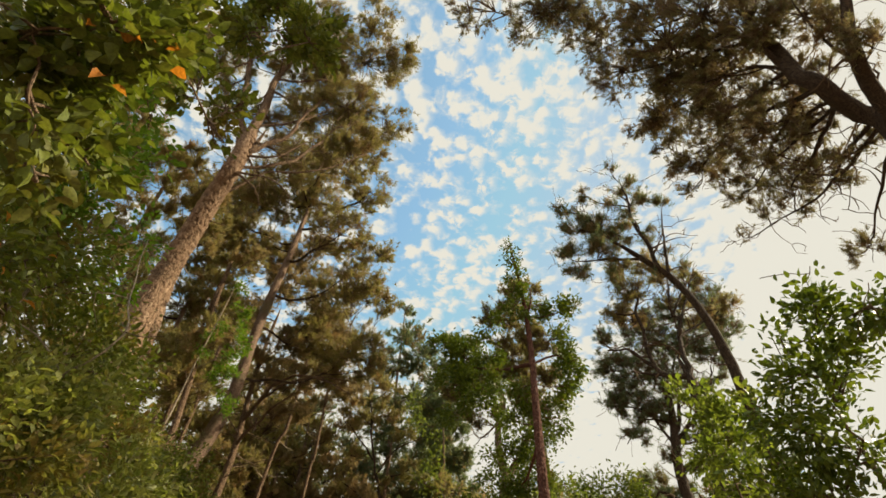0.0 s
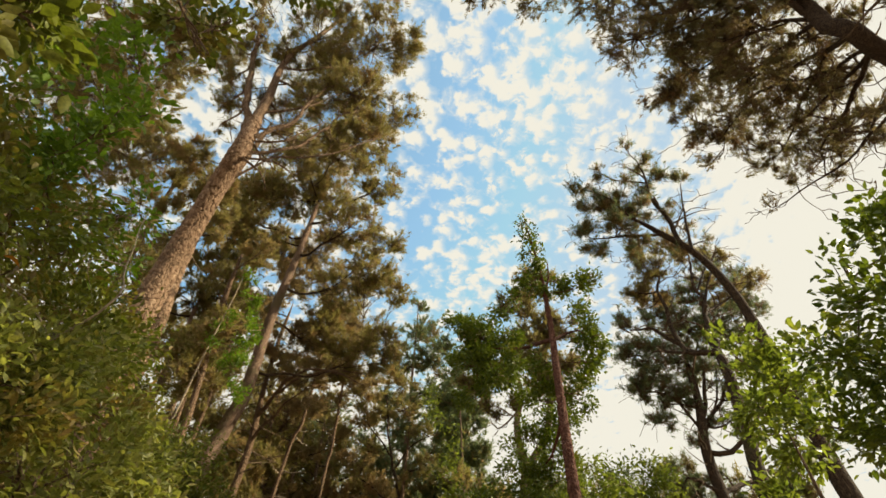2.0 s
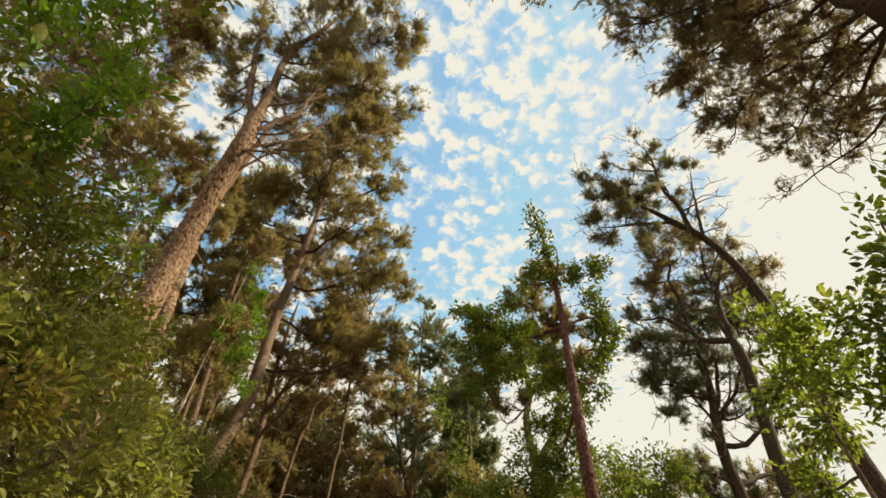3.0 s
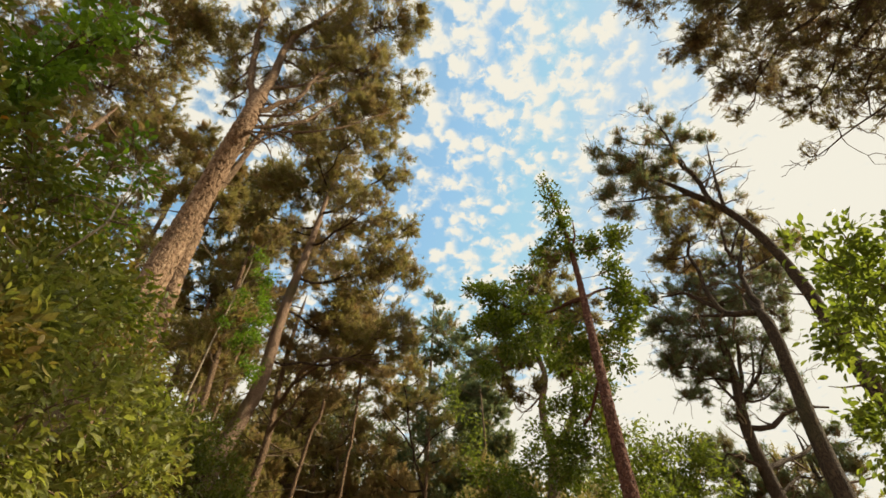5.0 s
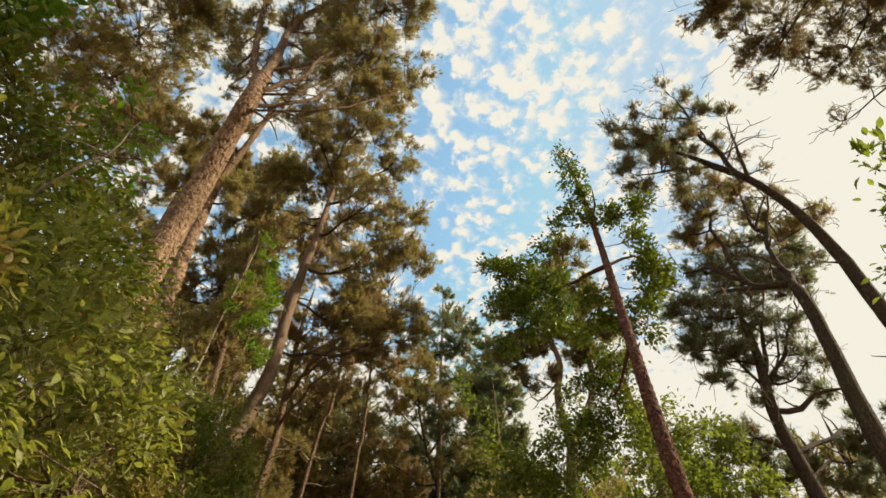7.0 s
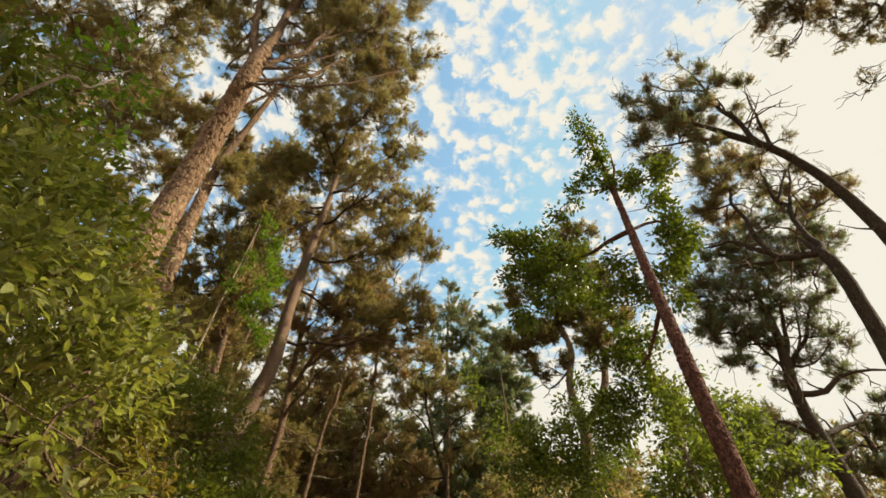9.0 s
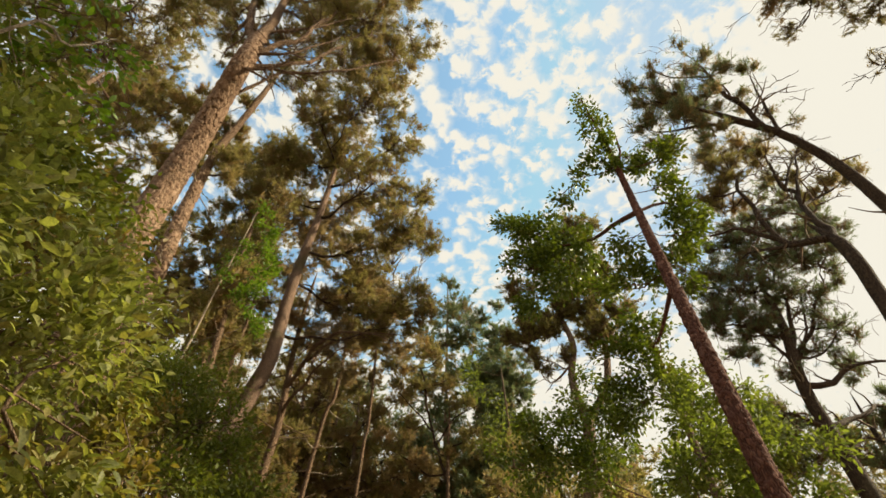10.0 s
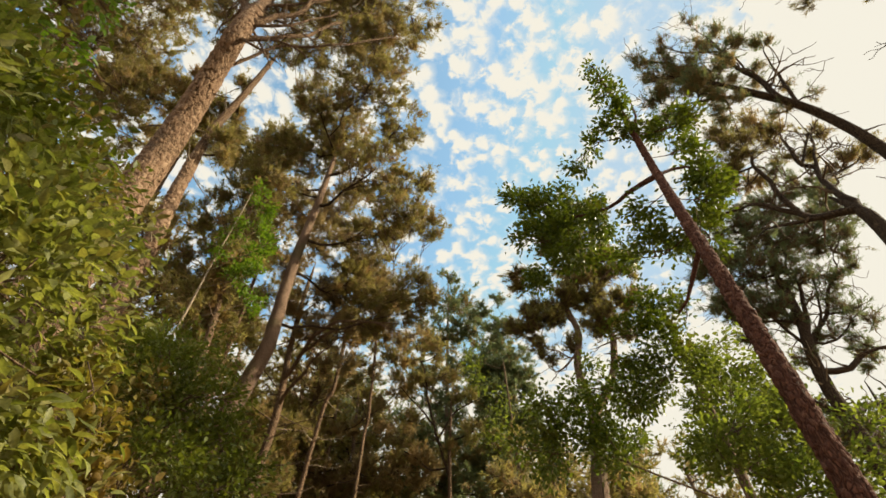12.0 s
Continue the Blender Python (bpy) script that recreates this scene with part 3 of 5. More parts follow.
# ---- ground ----
def ground():
    n, rng = 90, np.random.default_rng(5)
    g = np.sign(np.linspace(-1, 1, n)) * np.abs(np.linspace(-1, 1, n)) ** 3 * 900
    X, Y = np.meshgrid(g, g)
    Z = 0.12 * np.sin(X * 0.7) * np.cos(Y * 0.5) + 0.05 * np.sin(X * 2.1 + Y * 1.3)
    V = np.stack([X, Y + 10, Z - 0.1], -1).reshape(-1, 3)
    i, j = np.meshgrid(np.arange(n - 1), np.arange(n - 1))
    a = (i * n + j).reshape(-1)
    return tagged(link_mesh("ground", V, np.stack([a, a + 1, a + n + 1, a + n], -1).tolist(), FLOOR, smooth=True),
                  "brown forest floor of needles and litter", "ground", kind="structure")


ground()

# ---- the pines ----
A = [(-8.14, 8.8, 19.25, 0.4), (-8.22, 8.4, 22.15, 0.58), (-9.41, 8.6, 22.95, 0.35), (-6.82, 8.4, 23.06, 0.69), (-2.67, 10.2, 18.78, 0.57), (-4.6, 9, 22.87, 1.15), (-5.33, 8.39, 24, 1.42), (-3.25, 8.82, 24, 1.67), (-1.82, 8.85, 24, 0.83), (-3.82, 9.1, 19.96, 1.24), (-2.25, 10.3, 20.9, 0.85), (-5.27, 8.8, 19.06, 0.89), (-4.98, 6.93, 24, 1.04), (-2.7, 6.95, 24, 1.03), (-7.91, 8.14, 24, 0.83), (-8.46, 8.8, 20.92, 0.65)] + [(-3.51, 9.8, 17.69, 0.7), (-7.31, 6.3, 24, 0.8), (-4.31, 9.4, 17.04, 0.56), (-4.82, 9.1, 16.15, 0.44)]
A += [(-6.06, 9.3, 18.23, 0.8), (-5.46, 9.4, 20.3, 0.98), (-4.11, 9.6, 17.75, 0.77), (-4.95, 9.5, 16.11, 0.62), (-5.76, 9.2, 15.34, 0.43), (-3.67, 9.4, 20.64, 1.09),
      (-2.85, 9.8, 18.57, 0.69), (-5.01, 9.0, 22.34, 1.06), (-6.36, 8.8, 22.5, 0.84), (-3.38, 9.9, 16.56, 0.54), (-6.61, 8.6, 18.59, 0.41)]
A += [(-7.97, 8.7, 18.71, 0.54), (-8.79, 8.7, 21.09, 0.56), (-9.12, 8.6, 23.49, 0.77), (-7.86, 8.8, 17.1, 0.27)]
A_STEMS = [(0.13, 0.05, (-6.06, 8.00, 14.55), (-6.99, 8.10, 18.22), (-8.10, 8.20, 23.53), (-9.97, 8.30, 32.00)), (0.06, 0.012, (-5.83, 8.00, 14.00), (-4.77, 8.53, 15.30), (-3.88, 9.07, 17.94), (-2.97, 9.60, 21.59)), (0.045, 0.012, (-5.81, 8.10, 12.50), (-5.34, 8.53, 14.50), (-3.94, 8.95, 15.24), (-3.13, 9.38, 16.55), (-2.55, 9.80, 17.84)), (0.08, 0.02, (-5.77, 8.00, 14.66), (-5.04, 8.33, 16.54), (-4.54, 8.67, 19.83), (-3.64, 9.00, 22.59)), (0.035, 0.01, (-5.70, 8.00, 13.82), (-4.71, 8.20, 13.55), (-4.02, 8.40, 12.76)), (0.05, 0.012, (-5.96, 8.00, 16.40), (-4.88, 8.40, 17.52), (-4.09, 8.80, 19.27))] + [(0.045, 0.012, (-5.84, 8.00, 14.50), (-5.01, 8.20, 14.91), (-4.46, 8.40, 16.16), (-4.10, 8.60, 16.93)), (0.04, 0.01, (-5.90, 8.00, 13.70), (-5.23, 8.20, 13.19), (-5.01, 8.40, 12.66)), (0.04, 0.01, (-5.84, 8.00, 15.58), (-5.30, 8.25, 15.44), (-4.34, 8.50, 14.36)), (0.05, 0.012, (-6.32, 8.20, 21.01), (-4.78, 8.70, 21.42), (-3.36, 9.20, 24.51)), (0.03, 0.008, (-5.87, 8.00, 13.10), (-6.29, 7.90, 14.39), (-6.74, 7.80, 15.71))]
pine("tall pine with scaly orange-brown bark and forked top", [(-7.0, 9.0, -0.1), (-7.05, 9.1, 5), (-7.05, 9.1, 10.3), (-6.5, 8.5, 12.9), (-6.04, 8.00, 14.31), (-6.26, 8.22, 17.88), (-6.57, 8.45, 21.82), (-5.69, 8.68, 25.88), (-4.94, 8.90, 30.21)],
     0.41, 0.07, A, 11, bark_mat=BARK_A, limb_mat=BARK_A, limb_r=0.10, snags=16, needle=(0.16, 0.015), cover=3.4, stems=A_STEMS, count=16, spread=0.9, plates=(6.0, 16.0, 300, 3600), pad=0.30, fork=(15.8, 0.74))
pine("slender pine behind the scaly pine", [(-7.6, 10.6, -0.1), (-7.6, 10.6, 6), (-7.85, 10.75, 9.8), (-8.25, 10.95, 12.3), (-8.4, 11.0, 15), (-8.2, 11.1, 18), (-7.9, 11.2, 22)], 0.27, 0.08, [(-11.35, 11.34, 20, 0.5), (-10.41, 11.18, 20, 0.45), (-11.03, 11.6, 18.08, 0.47), (-9.77, 11.4, 19.21, 0.4), (-9.05, 11.3, 17, 0.81), (-10.76, 11.3, 19.07, 0.75), (-10.03, 11.8, 16.8, 0.74), (-7.67, 11.3, 14.48, 0.61), (-11.16, 11.8, 16.97, 0.54), (-8.17, 11.2, 17.4, 0.42), (-8.04, 11.2, 15.51, 0.42), (-8.37, 11.2, 18.97, 0.45), (-8.81, 11.2, 16.77, 0.33)], 12, bark_mat=BARK_A, cover=6.0, needle=(0.16, 0.023), count=14, spread=0.9, plates=(7.5, 14.0, 150, 1000), pad=0.30)
pine("tall straight pine with grey-brown trunk", [(-9.6, 17.3, -0.1), (-9.3, 17.3, 7), (-8.83, 17.3, 9.6), (-8.45, 17.3, 10.95), (-8.2, 17.3, 12.0), (-8.13, 17.3, 13.3), (-8.12, 17.3, 15), (-8.05, 17.3, 16.8), (-7.86, 17.3, 19), (-7.72, 17.3, 21), (-7.6, 17.4, 25)], 0.42, 0.10, [(-5.23, 14.41, 25.5, 1.93), (-3.91, 16, 24, 1.22), (-7.32, 16.97, 25.5, 1.88), (-5.17, 16.5, 20.97, 1.63), (-3.23, 16, 19.23, 0.91), (-3.76, 16.2, 17.26, 1.42), (-2.6, 15.9, 15.81, 0.67), (-5.61, 18.5, 18.8, 1.61), (-8.61, 17.5, 24.81, 1.44), (-10.54, 17.02, 25.5, 1.33), (-6.58, 19.3, 16.77, 1.29), (-4.16, 19.1, 16.05, 1.29), (-3.17, 18.7, 14.72, 0.79), (-5.32, 19.3, 14.77, 0.86), (-7.73, 14.82, 25.5, 1.19), (-11.98, 18.43, 25.5, 1.31)] + [(-4.6, 12.62, 25.5, 0.84), (-10.37, 17, 25.14, 1.08), (-10.63, 17, 22.53, 0.89), (-9.28, 16.8, 29.73, 1.28), (-9, 17.2, 21.1, 0.78), (-7.51, 17, 26.3, 1.09)], 13, needle=(0.18, 0.027), pad=0.34, limb_r=0.08, cover=4.4, per=16, count=14, spread=0.9)
pine("reddish pine trunk with bare lower limbs", [(-9.3, 20.5, -0.1), (-8.98, 20.5, 8.6), (-8.77, 20.5, 11.3), (-8.79, 20.5, 12.8), (-8.86, 20.5, 14.8), (-8.8, 20.4, 17), (-8.6, 20.3, 19.5)], 0.27, 0.07, [(-6.25, 20, 13.35, 0.61), (-7.99, 20, 14.9, 0.74), (-5.36, 20, 16.25, 0.93), (-8.77, 20, 16.21, 0.73), (-7.16, 20, 13.15, 0.47), (-8.6, 20, 21.08, 1.5), (-10.09, 19.51, 23, 1.41), (-7.61, 19.76, 23, 1.57), (-7.82, 20, 16.79, 1.05), (-5.78, 20, 17.65, 1.21), (-9.99, 20, 19.17, 1), (-6.71, 20, 14.8, 0.86), (-4.45, 20, 14.63, 0.85)], 14, needle=(0.19, 0.03), pad=0.38, cover=5.0, bark_mat=BARK_A, limb_mat=BARK_A, limb_r=0.07, snags=30, stems=[(0.09, 0.02, (-8.04, 19.40, 13.09), (-7.05, 18.93, 14.06), (-5.52, 18.47, 14.02), (-3.75, 18.00, 12.88)), (0.07, 0.02, (-8.16, 19.40, 12.09), (-7.15, 18.95, 12.74), (-5.90, 18.50, 13.39)), (0.06, 0.02, (-8.10, 19.40, 14.48), (-6.22, 19.20, 14.41), (-4.01, 19.00, 14.10))], count=12, spread=0.9, mat=NEEDLE_DRY)
pine("slim pine in the thick of the wood", [(-13.0, 19.2, -0.1), (-12.8, 19, 9), (-12.9, 19, 22)], 0.22, 0.06, [(-12.16, 18.09, 23, 1.4), (-13.4, 19, 21.87, 1.51), (-13.18, 19, 18.54, 1.37), (-11.67, 19, 19.16, 1.39), (-15.87, 19, 22.62, 1.24), (-12.73, 19, 15.75, 1.13), (-15.25, 19, 18.74, 0.97)], 15, needle=(0.21, 0.04), pad=0.38, cover=5.6, snags=20)
pine("slim pine in the thick of the wood", [(-14.2, 22.6, -0.1), (-14.0, 22.4, 10), (-13.8, 22, 25)], 0.24, 0.06, [(-12.1, 18.67, 27, 1.37), (-10.4, 17.63, 27, 1), (-13.65, 18.1, 27, 1.35), (-13.91, 23.02, 27, 1.87), (-12.61, 25, 22.2, 1.39), (-15.71, 25, 20.71, 1.69), (-13.7, 25, 19.72, 1.31)], 16, needle=(0.21, 0.04), pad=0.38, cover=5.6, snags=20)
pine("far pine with low spreading limbs", [(-9.2, 28.2, -0.1), (-9.2, 28, 9), (-9.0, 28, 17)], 0.24, 0.06, [(-10.09, 28, 17.62, 0.79), (-8.38, 28, 15.1, 0.8), (-10.23, 28, 14.88, 0.92), (-7.47, 28, 12.92, 1.04), (-5.84, 28, 14.63, 0.97), (-9.21, 28, 12.72, 0.98), (-6.91, 28, 16, 0.63), (-11.64, 28, 16.99, 0.78), (-5.73, 28, 17.33, 0.91), (-7.17, 28, 18.56, 0.61), (-5.12, 28, 12.8, 1.44)], 17, needle=(0.21, 0.04), pad=0.38, cover=4.6, snags=34, mat=NEEDLE_DRY)
pine("far slim pine half hidden by others", [(-13.2, 24.2, -0.1), (-13.2, 24, 9), (-13.0, 24, 17)], 0.22, 0.06, [(-13.29, 24, 15.43, 1.43), (-15.23, 24, 17.6, 1.37), (-11.49, 24, 13.24, 1.33), (-9.77, 24, 12.87, 1.05), (-10.12, 24, 11.09, 1.24), (-12.52, 24, 12.22, 1.55), (-14.92, 24, 14.3, 1.38)], 18, needle=(0.21, 0.04), pad=0.38, cover=5.6, snags=18)
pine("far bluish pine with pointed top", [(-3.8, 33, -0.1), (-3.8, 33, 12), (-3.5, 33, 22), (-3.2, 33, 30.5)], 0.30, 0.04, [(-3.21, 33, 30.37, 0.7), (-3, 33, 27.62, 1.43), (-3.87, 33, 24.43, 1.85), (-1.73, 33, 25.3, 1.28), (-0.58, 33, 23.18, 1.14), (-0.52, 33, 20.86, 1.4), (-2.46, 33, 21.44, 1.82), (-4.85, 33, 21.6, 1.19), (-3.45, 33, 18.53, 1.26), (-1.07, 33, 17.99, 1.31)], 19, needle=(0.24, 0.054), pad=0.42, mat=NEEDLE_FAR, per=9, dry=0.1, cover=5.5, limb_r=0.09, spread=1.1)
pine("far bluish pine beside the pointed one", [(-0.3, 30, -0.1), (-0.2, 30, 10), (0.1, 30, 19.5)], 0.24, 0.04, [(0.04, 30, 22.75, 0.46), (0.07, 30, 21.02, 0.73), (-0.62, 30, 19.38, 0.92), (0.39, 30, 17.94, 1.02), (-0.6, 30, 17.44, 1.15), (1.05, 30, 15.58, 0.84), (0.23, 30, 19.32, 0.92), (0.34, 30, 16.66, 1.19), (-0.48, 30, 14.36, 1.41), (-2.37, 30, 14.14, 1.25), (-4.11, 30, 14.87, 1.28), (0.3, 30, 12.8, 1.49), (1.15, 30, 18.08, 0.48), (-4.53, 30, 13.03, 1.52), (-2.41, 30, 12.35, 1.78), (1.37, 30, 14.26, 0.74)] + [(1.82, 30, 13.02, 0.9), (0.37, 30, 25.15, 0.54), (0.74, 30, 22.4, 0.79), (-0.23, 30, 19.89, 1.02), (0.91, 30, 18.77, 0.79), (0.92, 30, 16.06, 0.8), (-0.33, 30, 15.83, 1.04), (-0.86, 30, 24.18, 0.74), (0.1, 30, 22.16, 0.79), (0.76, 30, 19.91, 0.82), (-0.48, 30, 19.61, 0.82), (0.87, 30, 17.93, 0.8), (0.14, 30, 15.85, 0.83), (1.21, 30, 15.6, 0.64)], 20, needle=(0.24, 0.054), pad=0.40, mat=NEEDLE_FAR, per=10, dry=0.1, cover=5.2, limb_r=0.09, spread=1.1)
pine("twin-stemmed far pine with bare dark limbs", [(-3.2, 27, -0.1), (-3.1, 27, 8), (-3.0, 27, 12.5), (-2.8, 27, 16)], 0.2, 0.05, [(-4.25, 27, 16.64, 0.81), (-5.08, 27, 17.4, 0.7), (-3, 27, 17.26, 0.82), (-2.08, 27, 15.82, 0.67), (-5.08, 27, 14.71, 0.65), (-1.83, 27, 13.91, 0.75), (-5.27, 27, 13.22, 0.79), (-3.27, 27, 13.12, 0.56), (-4.69, 27, 19.27, 1), (-3.34, 27, 18.78, 0.85)], 41, needle=(0.2, 0.036), pad=0.4, per=10, cover=3.8, limb_r=0.12, bark_mat=BARK_A, stems=[(0.16, 0.04, (-3.58, 27.00, 11.76), (-3.73, 27.00, 14.32), (-4.10, 27.00, 16.63), (-4.48, 27.00, 18.48)), (0.06, 0.02, (-3.43, 27.00, 14.00), (-2.39, 27.00, 15.18), (-1.17, 27.00, 15.76)), (0.06, 0.02, (-3.58, 27.00, 14.62), (-4.68, 27.00, 15.65), (-5.52, 27.00, 16.72))])
pine("pine with forked trunk and thin crown", [(1.5, 19.8, -0.1), (1.75, 19.8, 5), (2.03, 19.8, 7.9), (2.26, 19.8, 9.2), (2.46, 19.8, 10.3), (2.31, 19.8, 11.1), (2.3, 19.8, 12.2), (2.62, 19.8, 13.4), (2.53, 19.8, 14.3), (2.41, 19.8, 15.05), (2.3, 19.8, 16.3)], 0.42, 0.09, [(3, 19.8, 16.66, 0.76), (4.92, 19.8, 16.82, 0.76), (4.73, 19.8, 13.5, 0.54), (0.89, 19.8, 14.65, 0.38), (3.92, 19.8, 19.72, 1.17), (2.9, 19.8, 18.45, 0.97), (4, 19.8, 17.26, 0.93), (1.29, 19.8, 14.04, 0.79), (2.15, 19.8, 15.14, 0.73), (3.62, 19.8, 14.14, 0.84), (4.73, 19.8, 14.92, 0.72), (1.38, 19.8, 12.95, 0.49), (3.44, 19.8, 15.65, 0.88)] + [(1.05, 19.8, 16.42, 0.71), (1.43, 19.8, 14.52, 0.66), (3.68, 19.8, 16.73, 0.61), (2.61, 19.8, 14.96, 0.58), (0.5, 19.8, 14.06, 0.43), (3.54, 19.8, 14.27, 0.43), (1.2, 19.8, 15.3, 0.46), (1.63, 19.8, 14.08, 0.49), (0.76, 19.8, 13.76, 0.39), (2.07, 19.8, 13.09, 0.43), (3.58, 19.8, 15.04, 0.51), (3.86, 19.8, 13.85, 0.45), (4.72, 19.8, 15.06, 0.47)], 21, needle=(0.18, 0.03), pad=0.34, bark_mat=BARK_B, limb_mat=BARK_A, limb_r=0.08, cover=6.2, stems=[(0.2, 0.06, (2.48, 19.8, 10.34), (2.98, 19.8, 11.09), (3.48, 19.8, 11.95), (3.79, 19.8, 13.42), (3.72, 19.8, 14.82), (4.06, 19.8, 16.02), (4.96, 19.8, 16.96)), (0.06, 0.015, (2.78, 19.80, 13.92), (2.18, 19.80, 14.54), (1.52, 19.80, 14.02)), (0.05, 0.015, (2.55, 19.80, 12.61), (1.47, 19.80, 11.94), (1.21, 19.80, 12.45))], count=14, spread=0.95, fork=(10.6, 0.8), dry=0.4, dry_mat=NEEDLE_DULL, twig=1.8, bare=2.2)
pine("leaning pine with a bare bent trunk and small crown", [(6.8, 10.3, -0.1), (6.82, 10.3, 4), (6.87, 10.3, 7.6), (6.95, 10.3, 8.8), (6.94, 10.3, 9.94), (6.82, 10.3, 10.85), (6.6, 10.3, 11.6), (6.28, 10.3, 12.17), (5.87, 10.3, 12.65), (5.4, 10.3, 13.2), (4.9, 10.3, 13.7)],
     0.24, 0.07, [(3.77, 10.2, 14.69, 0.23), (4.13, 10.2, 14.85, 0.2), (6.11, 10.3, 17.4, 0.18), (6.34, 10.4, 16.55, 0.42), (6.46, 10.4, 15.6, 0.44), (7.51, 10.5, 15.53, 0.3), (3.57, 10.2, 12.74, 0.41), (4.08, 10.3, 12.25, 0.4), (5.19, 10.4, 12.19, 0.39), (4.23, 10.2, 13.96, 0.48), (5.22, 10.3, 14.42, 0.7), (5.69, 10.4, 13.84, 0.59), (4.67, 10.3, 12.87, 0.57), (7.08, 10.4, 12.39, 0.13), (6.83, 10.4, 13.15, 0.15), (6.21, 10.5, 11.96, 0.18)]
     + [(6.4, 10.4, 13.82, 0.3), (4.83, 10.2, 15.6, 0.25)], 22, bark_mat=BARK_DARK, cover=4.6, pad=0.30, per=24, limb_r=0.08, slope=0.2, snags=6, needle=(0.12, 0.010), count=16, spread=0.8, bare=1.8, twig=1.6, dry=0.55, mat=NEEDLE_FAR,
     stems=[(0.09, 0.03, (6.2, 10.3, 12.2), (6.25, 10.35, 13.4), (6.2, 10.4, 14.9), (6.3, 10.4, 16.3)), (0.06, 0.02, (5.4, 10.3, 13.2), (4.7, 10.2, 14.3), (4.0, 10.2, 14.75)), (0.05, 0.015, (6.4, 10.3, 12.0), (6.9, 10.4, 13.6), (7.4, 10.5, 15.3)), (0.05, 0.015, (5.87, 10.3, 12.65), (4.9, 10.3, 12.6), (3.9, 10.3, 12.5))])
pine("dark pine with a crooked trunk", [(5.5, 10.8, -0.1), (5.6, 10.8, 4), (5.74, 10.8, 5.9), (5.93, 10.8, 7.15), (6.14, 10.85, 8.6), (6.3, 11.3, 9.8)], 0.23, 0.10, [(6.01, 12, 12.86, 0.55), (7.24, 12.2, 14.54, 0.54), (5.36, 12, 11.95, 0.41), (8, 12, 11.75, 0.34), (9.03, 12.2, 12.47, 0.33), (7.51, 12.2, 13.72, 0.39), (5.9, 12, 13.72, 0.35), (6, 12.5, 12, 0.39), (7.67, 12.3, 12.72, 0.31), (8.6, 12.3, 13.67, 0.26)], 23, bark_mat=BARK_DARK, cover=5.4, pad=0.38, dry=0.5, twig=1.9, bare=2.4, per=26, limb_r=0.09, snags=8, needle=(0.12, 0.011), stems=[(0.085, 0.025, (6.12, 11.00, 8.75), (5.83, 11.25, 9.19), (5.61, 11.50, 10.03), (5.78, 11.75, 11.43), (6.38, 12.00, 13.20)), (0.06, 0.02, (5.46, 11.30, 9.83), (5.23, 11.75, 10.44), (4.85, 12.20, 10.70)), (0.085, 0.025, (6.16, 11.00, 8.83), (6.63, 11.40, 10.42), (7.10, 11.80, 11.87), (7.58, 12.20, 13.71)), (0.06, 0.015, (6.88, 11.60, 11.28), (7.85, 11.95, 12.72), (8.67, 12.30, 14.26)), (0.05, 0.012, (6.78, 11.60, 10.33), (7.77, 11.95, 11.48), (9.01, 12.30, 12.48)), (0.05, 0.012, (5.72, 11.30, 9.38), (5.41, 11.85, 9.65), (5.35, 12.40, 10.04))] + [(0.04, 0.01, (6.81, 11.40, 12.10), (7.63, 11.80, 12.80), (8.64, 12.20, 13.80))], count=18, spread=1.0)
